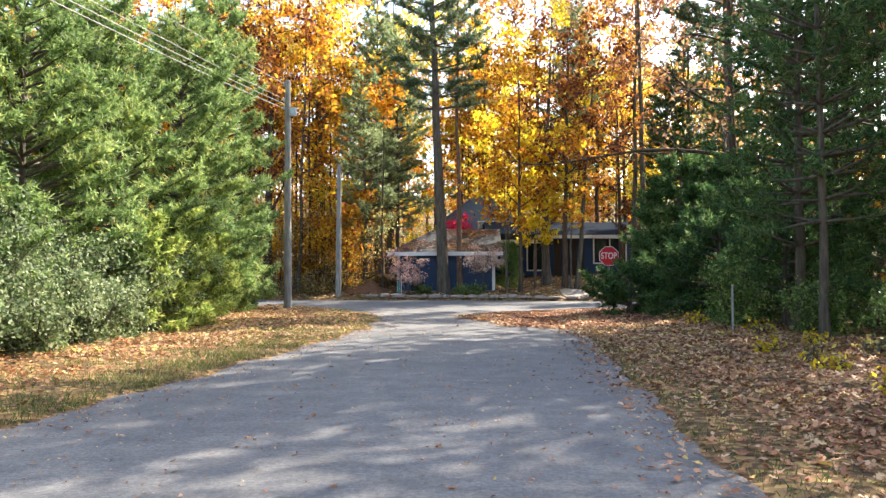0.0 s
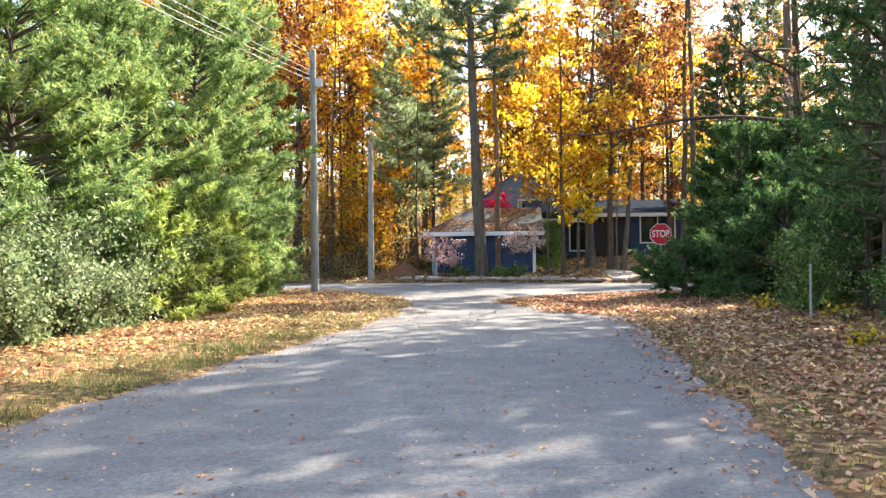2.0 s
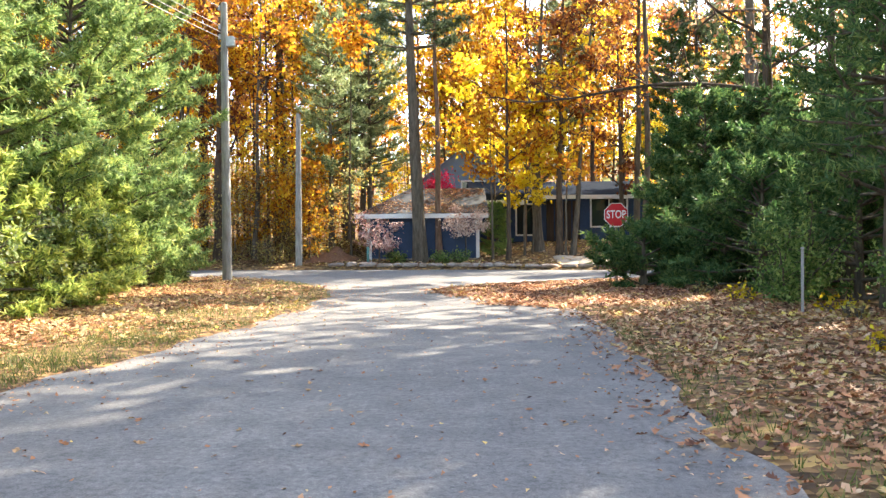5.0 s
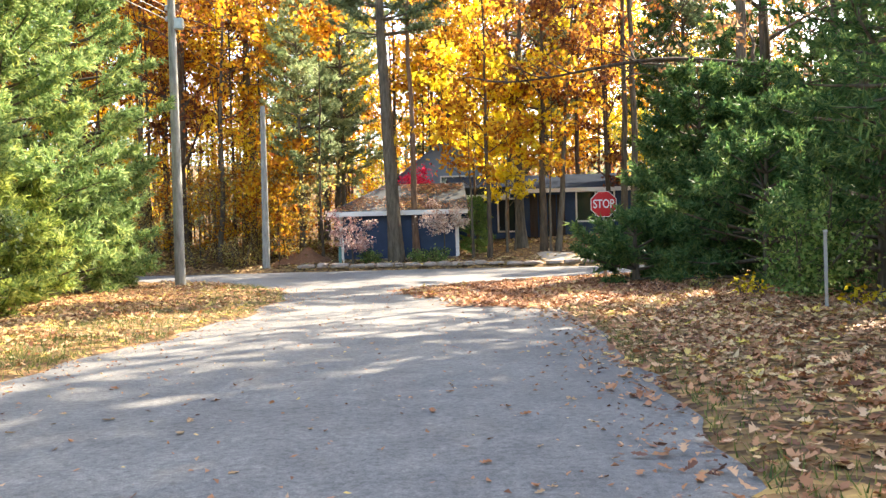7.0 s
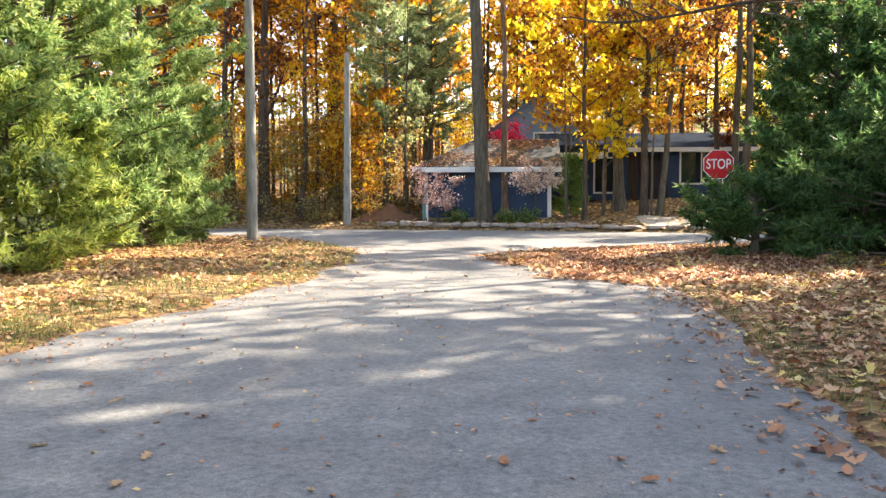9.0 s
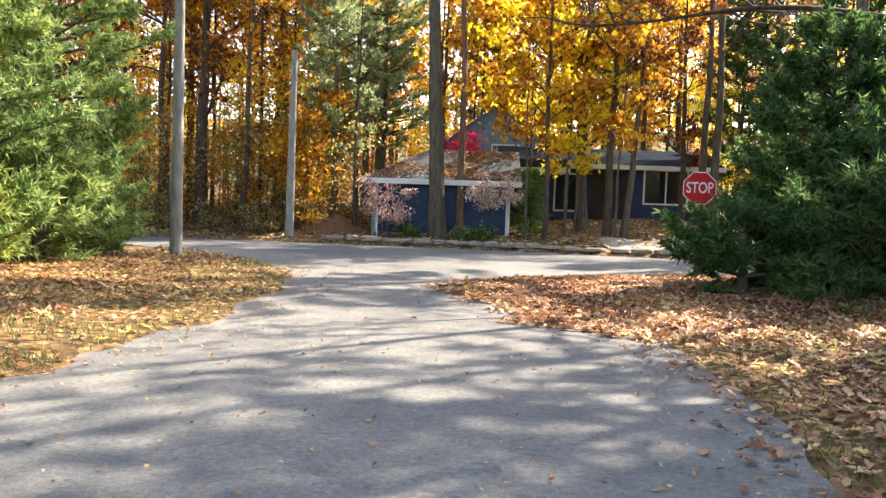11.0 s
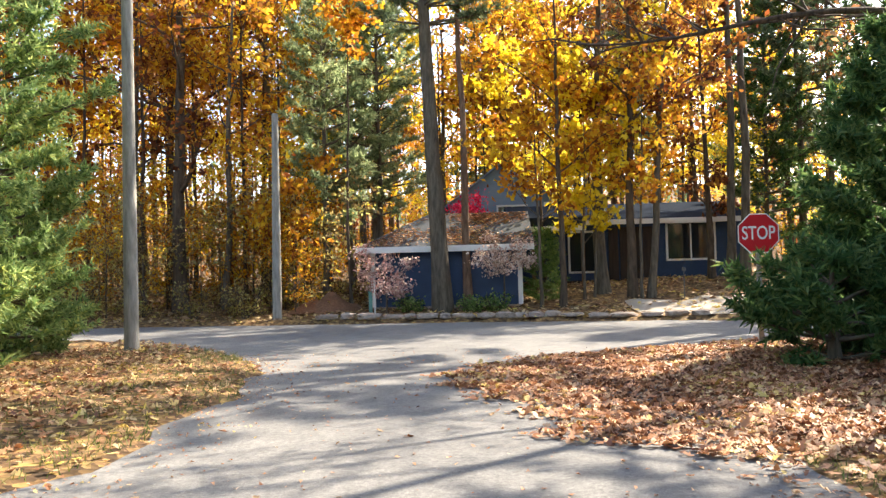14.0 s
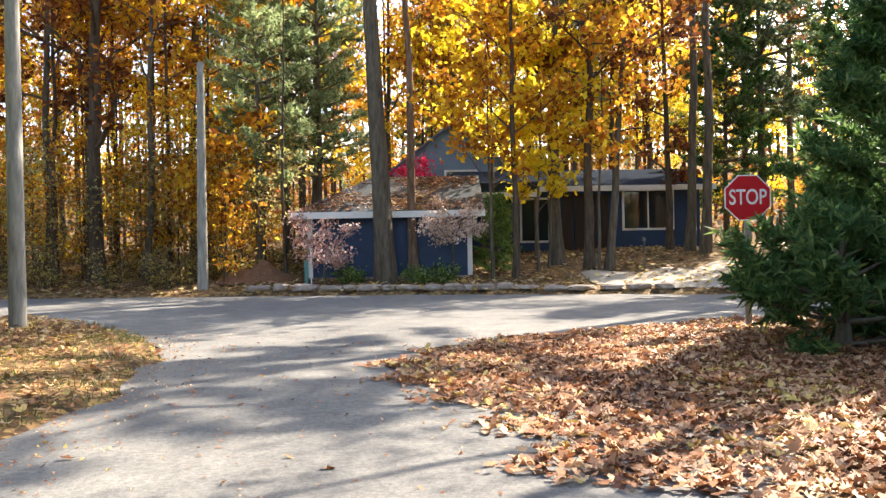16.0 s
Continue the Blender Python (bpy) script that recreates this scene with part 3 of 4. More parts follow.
# broadleaf trees by the house and at the wood's edge
for k, (x, y, h, sp, tr, cb, mt, lean, lb) in enumerate([
        (3.84, 45.9, 14, 3.2, 0.12, 0.3, M_orange, (0.0, 0), "slim oak with orange leaves"),
        (3.1, 46.1, 8, 2.0, 0.07, 0.35, M_orange, (-0.03, 0), "thin sapling with orange leaves"),
        (5.57, 48.4, 16, 3.2, 0.26, 0.2, M_yellow, (0.03, 0), "grey maple with glowing yellow leaves"),
        (6.44, 46.9, 15, 2.6, 0.18, 0.4, M_rust, (0.0, 0), "oak with rust leaves by the stone edge"),
        (7.1, 46.9, 14, 2.6, 0.15, 0.38, M_rust, (0.09, 0), "leaning oak with russet leaves"),
        (4.75, 47.2, 9, 1.9, 0.06, 0.22, M_yellow, (0.02, 0), "thin sapling with yellow leaves"),
        (3.5, 49.9, 10, 2.6, 0.08, 0.26, M_yellow, (-0.03, 0), "small maple with yellow leaves"),
        (5.15, 47.6, 8, 1.5, 0.05, 0.25, M_yellow, (0.03, 0), "thin sapling with yellow leaves"),
        (6.75, 46.6, 9, 1.6, 0.06, 0.4, M_orange, (0.02, 0), "thin sapling with orange leaves"),
        (10.5, 51.3, 13, 1.9, 0.15, 0.15, M_rust, (0, 0), "oak with rust red leaves before the window"),
        (11.35, 49.6, 25, 3.4, 0.19, 0.45, M_russet, (0, 0), "tall oak with faded russet leaves"),
        (11.05, 50.5, 24, 3.2, 0.18, 0.45, M_rust, (0.01, 0), "tall oak with rust leaves"),
        (-10.9, 48.7, 18, 4.4, 0.3, 0.26, M_rust, (0.0, 0), "old oak with rust brown leaves"),
        (-9.2, 48.9, 17, 3.4, 0.14, 0.38, M_orange, (0.03, 0), "oak with rust orange leaves at the wood's edge"),
        (-13.4, 50.6, 18, 4.0, 0.18, 0.3, M_rust, (0.0, 0), "oak with rust leaves at the wood's edge"),
        (-4.0, 47.6, 12, 1.2, 0.07, 0.8, M_orange, (0.01, 0), "thin dark sapling beside the garage"),
        (-6.2, 48.2, 5.5, 1.9, 0.05, 0.2, M_orange, (0, 0), "slim sapling with orange leaves"),
        (-8.5, 54.0, 20, 3.6, 0.22, 0.5, M_yellow, (0, 0), "tall maple with bright yellow crown"),
        (-13.5, 55.0, 20, 4.8, 0.22, 0.4, M_yellow, (0, 0), "tall maple with bright yellow crown"),
        ]):
    leaf_tree("broadleaf_tree", (x, y), h, sp, 400 + k, mt, lb, trunk_r=tr, crown_base=cb, leaves=int(285 * sp ** 1.5) + 380, size=0.27, clump=0.33, lean=lean, limbs=int(8 + h * 0.5), bark=M_bark if k % 3 else M_bark_dark, group="broadleaf trees beyond the cross road")

oak = leaf_tree("bare_oak", (11.0, 32.3), 16, 4.2, 470, M_russet, "half-bare oak with a long limb over the road mouth", trunk_r=0.24, crown_base=0.3, leaves=1500, size=0.2, limbs=17, bark=M_bark_dark, clump=0.6, limb_up=0.5)
rng = np.random.default_rng(471)
bt = Tubes(6)
u = np.linspace(0, 1, 14)
pts = np.stack([-8.2 * u, -1.2 * u + 0.12 * np.sin(u * 9), 6.2 + 0.25 * np.sin(u * 5) - 0.25 * u], 1)
bt.add(pts, np.linspace(0.1, 0.012, 14))
for k in range(26):
    i = int(rng.integers(3, 13))
    p2, _d = wander(rng, pts[i], (rng.normal() - 0.6, rng.normal(), rng.normal() * 0.6 + 0.1), rng.uniform(0.7, 2.2), 5, 0.2)
    bt.add(p2, np.linspace(0.03, 0.006, 6), 4)
tagged(part_np("limb", *bt.done(), M_bark_dark, oak, "long bare horizontal limb"), kind="stuff")

for c in oak.children:
    if c.name.startswith("limb"):
        tagged(c, kind="stuff")

leaf_tree("broadleaf_tree", (-4.6, 60.5), 21, 5.0, 480, M_yellow, "tall maple with bright yellow crown", trunk_r=0.22, crown_base=0.45, leaves=4500, size=0.26, limbs=18, clump=0.5, group="broadleaf trees beyond the cross road")
leaf_tree("broadleaf_tree", (-12.6, 16.6), 12.5, 2.6, 481, M_orange, "slim oak with orange leaves rising above the young pines", trunk_r=0.2, crown_base=0.55, leaves=2600, size=0.15, limbs=12, clump=0.35, bark=M_bark_dark)

# ---- the wood: a few grown kinds, set out many times ----
WOOD = "trees of the wood"
kinds = {
    "rust": leaf_tree("woodland_tree", (-22, 52), 18, 4.6, 500, M_rust, "woodland oak with rust brown leaves", 0.2, 0.36, 3900, 0.27, M_bark_dark, limbs=15, group=WOOD, clump=0.55, fine=3, ring=8),
    "orange": leaf_tree("woodland_tree", (-18, 50), 16, 4.0, 501, M_orange, "woodland oak with orange leaves", 0.16, 0.34, 3900, 0.27, M_bark_dark, limbs=15, group=WOOD, clump=0.55, fine=3, ring=8),
    "yellow": leaf_tree("woodland_tree", (-16, 58), 17, 4.2, 502, M_yellow, "woodland maple with yellow leaves", 0.15, 0.36, 3900, 0.27, M_bark, limbs=15, group=WOOD, clump=0.55, fine=3, ring=8),
    "russet": leaf_tree("woodland_tree", (20, 20), 18, 4.4, 503, M_russet, "half-bare woodland oak with russet leaves", 0.2, 0.3, 2400, 0.28, M_bark_dark, limbs=17, group=WOOD, clump=0.7, fine=3, ring=8),
    "sap_y": leaf_tree("woodland_sapling", (-8, 51.5), 7, 2.0, 504, M_yellow, "thin sapling with yellow leaves in the wood", 0.045, 0.1, 1500, 0.17, M_bark, limbs=7, group="saplings in the wood", clump=0.6, fine=3, ring=6),
    "sap_o": leaf_tree("woodland_sapling", (-6.2, 49.5), 6, 2.0, 505, M_orange, "thin sapling with orange leaves in the wood", 0.045, 0.08, 1500, 0.17, M_bark_dark, limbs=7, group="saplings in the wood", clump=0.6, fine=3, ring=6),
    "sap_u": leaf_tree("woodland_sapling", (-7.4, 49.0), 4.5, 1.7, 509, M_under, "thin sapling with pale yellow-green leaves in the wood", 0.035, 0.06, 600, 0.16, M_bark, limbs=8, group="saplings in the wood", clump=0.5, fine=3, ring=6),
    "thin": leaf_tree("woodland_tree", (-9.9, 52), 15, 1.6, 506, M_orange, "thin dark trunk with few leaves", 0.08, 0.55, 800, 0.2, M_bark_dark, limbs=6, group=WOOD),
    "pine": pine_tree("woodland_pine", (-26, 60), 20, 3.4, 507, M_needle_blue, "tall grey-green woodland pine", 0.2, 6.0, 4, 0.55, 0.36, 0.11, gap=0.8, group="pines in the wood"),
    "low": shrub("understory_shrub", (-7.8, 47.3), 1.6, 1.2, 508, M_under, "tangled undergrowth with dry yellow leaves", leaves=420, size=0.12, stems=5, group="undergrowth at the wood's edge"),
}
rs = random.Random(77)
placed = []


def sow(kind_list, n, x0, x1, y0, y1, space, s0=0.8, s1=1.15):
    done, tries = 0, 0
    while done < n and tries < n * 60:
        tries += 1
        x, y = rs.uniform(x0, x1), rs.uniform(y0, y1)
        if any((x - a) ** 2 + (y - b) ** 2 < space ** 2 for a, b in placed):
            continue
        if on_road(np.array([x]), np.array([y]))[0] or -4.6 < x < 13.4 and 46.0 < y < 65:
            continue
        lane = y - 0.97 * x
        if x > 9 and (1.5 < lane < 7 or (20 < lane < 27 and y < 33)):
            continue
        placed.append((x, y))
        done += 1
        c = copy_thing(kinds[rs.choice(kind_list)], pose(x, y, gz(x, y) - 0.06, 0, 0, rs.uniform(0, 360)))
        s = rs.uniform(s0, s1)
        c.scale = (s, s, s * rs.uniform(0.92, 1.08))


sow(["rust", "orange", "yellow", "orange", "pine", "yellow"], 14, -34, -5, 55, 80, 2.6)
sow(["thin"], 42, -30, -4.8, 48.6, 74, 1.0, 0.5, 1.3)
sow(["sap_y", "sap_o", "sap_o"], 34, -26, -4.8, 48, 66, 1.1, 0.4, 1.0)
sow(["sap_u", "sap_u", "sap_o"], 20, -21, -4.5, 46.8, 50.5, 0.8, 0.6, 1.1)
sow(["low"], 34, -22, -4.4, 46.4, 55, 0.7, 0.5, 1.3)
sow(["yellow", "orange", "pine", "pine", "rust"], 16, -4, 26, 66, 84, 2.8)
sow(["thin", "sap_y", "sap_o"], 18, -4, 26, 65.5, 74, 1.4, 0.7, 1.3)
sow(["russet", "pine", "rust", "pine"], 9, 15, 34, 43, 62, 2.8)
sow(["thin", "sap_o", "sap_y"], 9, 13.5, 28, 43, 60, 1.6, 0.7, 1.2)
sow(["pine", "russet", "russet", "russet"], 13, 11.5, 36, -4, 27, 3.0)
sow(["thin", "sap_o"], 12, 11, 24, 6, 28, 1.6, 0.7, 1.2)
sow(["rust", "orange", "pine", "russet"], 11, -34, -15, 0, 36, 3.2)
# unseen trees behind the start of the walk, added for shade
sow(["russet", "pine", "orange"], 8, 7, 26, -24, -5, 4)

# three added oaks beyond the view's edge that dapple the verge and road
for x, y, kd, sc in ((14.5, 21.5, "russet", 1.0), (18.5, 20.0, "russet", 1.1), (23.0, 24.0, "russet", 1.1)):
    c = copy_thing(kinds[kd], pose(x, y, gz(x, y) - 0.06, 0, 0, x * 40))
    c.scale = (sc, sc, sc)

for x, y, kd, sc in ((2.5, 66.5, "orange", 1.3), (7.0, 67.0, "russet", 1.35), (11.5, 66.0, "orange", 1.3), (-1.0, 68.0, "yellow", 1.25), (4.8, 69.0, "orange", 1.0), (9.4, 69.5, "rust", 1.1), (14.0, 67.5, "orange", 1.2), (17.2, 61.0, "rust", 1.0)):
    c = copy_thing(kinds[kd], pose(x, y, gz(x, y) - 0.06, 0, 0, x * 40))
    c.scale = (sc, sc, sc)
for k, (x, y) in enumerate([(7.1, 22.9), (7.5, 18.6), (7.9, 16.6), (6.9, 25.0), (8.2, 20.6), (8.1, 14.6), (6.3, 12.2), (7.0, 10.6), (5.9, 9.4), (6.6, 13.6), (7.4, 12.0), (7.2, 8.6), (6.4, 15.4)]):
    shrub("yellow_seedling", (x, y), 0.3, 0.34, 520 + k, M_under if k % 2 else M_yellow, "low seedling with yellow-green leaves on the verge" if k % 2 else "low seedling with yellow leaves on the verge", leaves=110, size=0.1, stems=5, group="yellow seedlings on the verge")

# distant wood that closes the view
rng = np.random.default_rng(9)
n = 42000
ang = rng.uniform(-2.0, 2.0, n)
rad = rng.uniform(62, 92, n)
zz = 0.5 + 15.0 * rng.uniform(0, 1, n) ** 1.9
lump = np.sin(ang * 41) * 2.0 + np.sin(ang * 97 + 1) * 1.5
P = np.stack([np.sin(ang) * rad, 22 + np.cos(ang) * rad, np.maximum(0.6, zz * (0.85 + 0.06 * lump))], 1)
P[:, 2] += far_hill(P[:, 0], P[:, 1])
pick = np.sin(ang * 23 + 2) + 0.6 * np.sin(ang * 61) + rng.normal(size=n) * 0.5
for m, ok, lb in ((M_rust, pick < -0.35, "distant rust brown autumn wood"), (M_orange, (pick >= -0.35) & (pick < 0.35), "distant orange autumn wood"), (M_needle_blue, pick >= 0.35, "distant grey-green pine wood")):
    tagged(part_np("distant_wood", *leaves_np(rng, P[ok], 0.7), m), lb, "woods", kind="stuff")
t = Tubes(5)
for k in range(420):
    a, r0 = rng.uniform(-2.0, 2.0), rng.uniform(60, 90)
    x, y = math.sin(a) * r0, 22 + math.cos(a) * r0
    h0 = float(far_hill(x, y))
    t.add([(x, y, h0 + 0.5), (x + rng.normal() * 0.2, y, h0 + 7), (x + rng.normal() * 0.5, y, h0 + 15)], [0.17, 0.13, 0.06])
tagged(part_np("distant_trunks", *t.done(), M_bark_dark), "dark trunks of the distant wood", "woods", kind="stuff")

# ---- pole, sign, marker ----
def utility_pole(loc, top, r, label, seed=1, fittings=True):
    x, y = loc
    z0 = gz(x, y) - 0.1
    root = thing("utility_pole", (x, y, z0), label, "pole", "utility poles")
    t = Tubes(14)
    H = top[2] - z0
    zs = np.linspace(0, H, 12)
    t.add(np.stack([(top[0] - x) * zs / H, (top[1] - y) * zs / H, zs], 1), r * (1 - 0.32 * zs / H), 14)
    part_np("shaft", *t.done(), M_pole, root, smooth=True)
    bm = bmesh.new()
    bmesh.ops.create_cone(bm, cap_ends=True, segments=14, radius1=r * 0.7, radius2=r * 0.5, depth=0.05, matrix=Matrix.Translation((top[0] - x, top[1] - y, H + 0.01)))
    part("cap", bm, M_pole, root)
    if fittings:
        for dz in (0.15, 0.8, 1.15):
            bm = bmesh.new()
            bmesh.ops.create_cone(bm, cap_ends=True, segments=10, radius1=0.06, radius2=0.04, depth=0.16, matrix=Matrix.Translation((top[0] - x - r * 0.9, top[1] - y, H - dz)))
            part("insulator", bm, M_steel, root)
        bm = bmesh.new()
        box(bm, top[0] - x + r * 0.5, top[0] - x + r * 0.5 + 0.28, -0.12, 0.12, H - 1.5, H - 1.15, 0.02)
        part("junction_box", bm, M_steel, root)
    return root


utility_pole((-6.95, 34.4), (-6.95, 34.4, 9.75), 0.17, "weathered grey wooden utility pole on the verge")
utility_pole((-6.3, 45.4), (-6.25, 45.4, 7.45), 0.17, "short weathered wooden pole at the wood's edge", fittings=False)
for k, (dz, dx, r) in enumerate([(0.1, 0.0, 0.011), (0.75, 0.15, 0.011), (0.95, -0.1, 0.013), (1.15, 0.0, 0.015)]):
    t = Tubes(5)
    u = np.linspace(0, 1, 30)
    a, b = np.array([-7.05, 34.4, 9.7 - dz]), np.array([-13.2 + dx, -14.0, 9.9 - dz * 1.5])
    P = a + (b - a) * u[:, None]
    P[:, 2] -= 4 * 0.5 * u * (1 - u)
    t.add(P, np.full(30, r))
    tagged(part_np("overhead_cable", *t.done(), M_cable, smooth=True), "thin overhead cable strung from the wooden pole", "cable", "overhead cables")


def stop_sign(loc, zc, turn):
    x, y = loc
    z0 = gz(x, y) - 0.05
    root = thing("stop_sign", (x, y, z0), "red octagonal stop sign on a grey wooden post", "sign", rz=turn)
    H = zc - z0
    bm = bmesh.new()
    box(bm, -0.045, 0.045, 0.012, 0.102, 0, H + 0.2, 0.008)
    part("post", bm, M_pole, root)
    R = 0.38 / math.cos(math.pi / 8)

    def octagon(rad, y0, y1, m, nm, lb=""):
        bm = bmesh.new()
        bmesh.ops.create_cone(bm, cap_ends=True, segments=8, radius1=rad, radius2=rad, depth=y1 - y0, matrix=Matrix.Translation((0, (y0 + y1) / 2, H)) @ Matrix.Rotation(radians(90), 4, "X") @ Matrix.Rotation(radians(22.5), 4, "Z"))
        return part(nm, bm, m, root, lb)
    octagon(R, 0.004, 0.01, M_white_sign, "border", "white reflective border")
    octagon(R * 0.945, -0.001, 0.0035, M_red, "face", "red reflective face")
    cu = bpy.data.curves.new("lettering", "FONT")
    cu.body, cu.size, cu.align_x, cu.align_y, cu.extrude, cu.offset = "STOP", 0.36, "CENTER", "CENTER", 0.001, 0.004
    tmp = bpy.data.objects.new("lettering_curve", cu)
    scene.collection.objects.link(tmp)
    me = bpy.data.meshes.new_from_object(tmp.evaluated_get(bpy.context.evaluated_depsgraph_get()))
    bpy.data.objects.remove(tmp)
    me.transform(Matrix.Translation((0, -0.004, H - 0.0)) @ Matrix.Rotation(radians(90), 4, "X") @ Matrix.Diagonal((0.72, 1.0, 1.0, 1.0)))
    me.materials.clear()
    me.materials.append(M_white_sign)
    ob = new("lettering", me)
    ob.parent = root
    tagged(ob, "white capital letters STOP")
    return root


stop_sign((6.25, 32.0), 2.19, radians(-4))

mk = thing("marker_post", (7.2, 20.0, gz(7.2, 20.0) - 0.03), "slim white marker post standing in the leaves", "post")
bm = bmesh.new()
box(bm, -0.024, 0.024, -0.018, 0.018, 0, 1.22, 0.006)
part("stake", bm, M_cable, mk)
bm = bmesh.new()
box(bm, -0.03, 0.03, -0.026, 0.026, 1.22, 1.26, 0.006)
part("cap", bm, M_steel, mk)


# ---- garage and house ----
def wall_box(name, x0, x1, y0, y1, z0, z1, m, parent, label=""):
    return part(name, box(bmesh.new(), x0, x1, y0, y1, z0, z1), m, parent, label)


def slab(name, corners, thick, m, parent, label=""):
    """A roof plane: a polygon with thickness downwards."""
    bm = bmesh.new()
    top = [bm.verts.new(c) for c in corners]
    bot = [bm.verts.new((c[0], c[1], c[2] - thick)) for c in corners]
    bm.faces.new(top)
    bm.faces.new(bot[::-1])
    n = len(corners)
    for i in range(n):
        bm.faces.new((top[i], bot[i], bot[(i + 1) % n], top[(i + 1) % n]))
    bmesh.ops.recalc_face_normals(bm, faces=bm.faces)
    return part(name, bm, m, parent, label)


def clapboards(x0, x1, y, z0, z1, step, m, parent):
    """Overlapping boards on a wall that faces -y."""
    z = z0
    while z < z1 - 0.02:
        bm = bmesh.new()
        h = min(step, z1 - z)
        vs = [bm.verts.new(p) for p in ((x0, y - 0.022, z), (x1, y - 0.022, z), (x1, y - 0.006, z + h), (x0, y - 0.006, z + h), (x0, y, z), (x1, y, z))]
        bm.faces.new((vs[0], vs[1], vs[2], vs[3]))
        bm.faces.new((vs[4], vs[5], vs[1], vs[0]))
        part("clapboard", bm, m, parent)
        z += step


def house_window(x0, x1, z0, z1, y, parent, mullions=1):
    w = wall_box("window", x0, x1, y - 0.02, y + 0.02, z0, z1, M_glass, parent, "dark window pane")
    f = 0.09
    for nm, a in (("frame", (x0 - f, x0, z0 - f, z1 + f)), ("frame", (x1, x1 + f, z0 - f, z1 + f)), ("frame", (x0, x1, z1, z1 + f)), ("sill", (x0, x1, z0 - f, z0))):
        part(nm, box(bmesh.new(), a[0], a[1], y - 0.06, y + 0.02, a[2], a[3], 0.008), M_white_paint, w, "white painted trim")
    for k in range(mullions):
        xm = x0 + (x1 - x0) * (k + 1) / (mullions + 1)
        part("mullion", box(bmesh.new(), xm - 0.03, xm + 0.03, y - 0.045, y - 0.021, z0, z1), M_white_paint, w)
    return w


GY = 47.2                       # front wall of the garage
garage = thing("garage", (0, 0, 0), "navy blue garage with a low hip roof under fallen leaves", "garage")
gb = 0.2
wall_box("wall", -3.15, 2.45, GY, GY + 0.2, gb, 2.5, M_blue_wall, garage)
wall_box("wall", -3.15, -2.95, GY + 0.2, GY + 6.0, gb, 2.5, M_blue_wall, garage)
wall_box("wall", 2.25, 2.45, GY + 0.2, GY + 6.0, gb, 2.5, M_blue_wall, garage)
wall_box("wall", -2.95, 2.25, GY + 5.8, GY + 6.0, gb, 2.5, M_blue_wall, garage)
clapboards(-3.0, 2.3, GY, gb + 0.25, 2.45, 0.19, M_blue_wall, garage)
wall_box("foundation", -3.2, 2.5, GY - 0.04, GY, gb - 0.3, gb + 0.24, M_stone, garage, "grey masonry footing")
for xa in (-3.17, 2.3):
    part("corner_board", box(bmesh.new(), xa, xa + 0.17, GY - 0.045, GY - 0.002, gb + 0.24, 2.46, 0.006), M_white_paint, garage, "white corner board")
x0, x1, y0, y1, ze, zr = -3.6, 2.9, GY - 0.5, GY + 6.5, 2.66, 4.1
ym = (y0 + y1) / 2
slab("roof_slope", [(x0, y0, ze), (x1, y0, ze), (x1 + 0.0, ym, zr), (x0 + 2.5, ym, zr)], 0.08, M_roof, garage)
slab("roof_slope", [(x0, y1, ze), (x0, y0, ze), (x0 + 2.5, ym, zr)], 0.08, M_roof, garage)
slab("roof_slope", [(x1, y1, ze), (x0, y1, ze), (x0 + 2.5, ym, zr), (x1, ym, zr)], 0.08, M_roof, garage)
part("fascia", box(bmesh.new(), x0, x1, y0 - 0.05, y0 - 0.005, ze - 0.22, ze + 0.0, 0.006), M_white_paint, garage, "white fascia board")
part("fascia", box(bmesh.new(), x0 - 0.05, x0 - 0.005, y0 - 0.05, y1, ze - 0.22, ze, 0.006), M_white_paint, garage, "white fascia board")
part("soffit", box(bmesh.new(), x0, x1, y0, GY - 0.002, ze - 0.2, ze - 0.16), M_white_paint, garage)

HY = 53.5
house = thing("house", (0, 0, 0), "navy blue single-storey house with white trim and a grey gable behind", "house")
hb = 0.85
wall_box("wall", 2.6, 12.4, HY, HY + 0.25, hb, 3.75, M_blue_wall, house)
wall_box("wall", 12.15, 12.4, HY + 0.25, HY + 9, hb, 3.75, M_blue_wall, house)
wall_box("wall", 2.6, 2.85, HY + 0.25, HY + 9, hb, 3.75, M_blue_wall, house)
clapboards(2.7, 12.3, HY, hb + 0.35, 3.7, 0.19, M_blue_wall, house)
wall_box("foundation", 2.55, 12.45, HY - 0.05, HY, hb - 0.4, hb + 0.34, M_door, house, "dark brick footing")
house_window(9.2, 11.2, 2.05, 3.6, HY - 0.025, house, 1)
house_window(4.9, 6.0, 1.6, 3.3, HY - 0.025, house, 0)
slab("roof_slope", [(2.2, HY - 0.6, 3.8), (12.9, HY - 0.6, 3.8), (12.9, HY + 4.5, 4.9), (2.2, HY + 4.5, 4.9)], 0.1, M_dark_roof, house)
slab("roof_slope", [(12.9, HY + 9.6, 3.8), (2.2, HY + 9.6, 3.8), (2.2, HY + 4.5, 4.9), (12.9, HY + 4.5, 4.9)], 0.1, M_dark_roof, house)
part("fascia", box(bmesh.new(), 2.2, 12.9, HY - 0.65, HY - 0.605, 3.6, 3.82, 0.006), M_white_paint, house, "white fascia board")
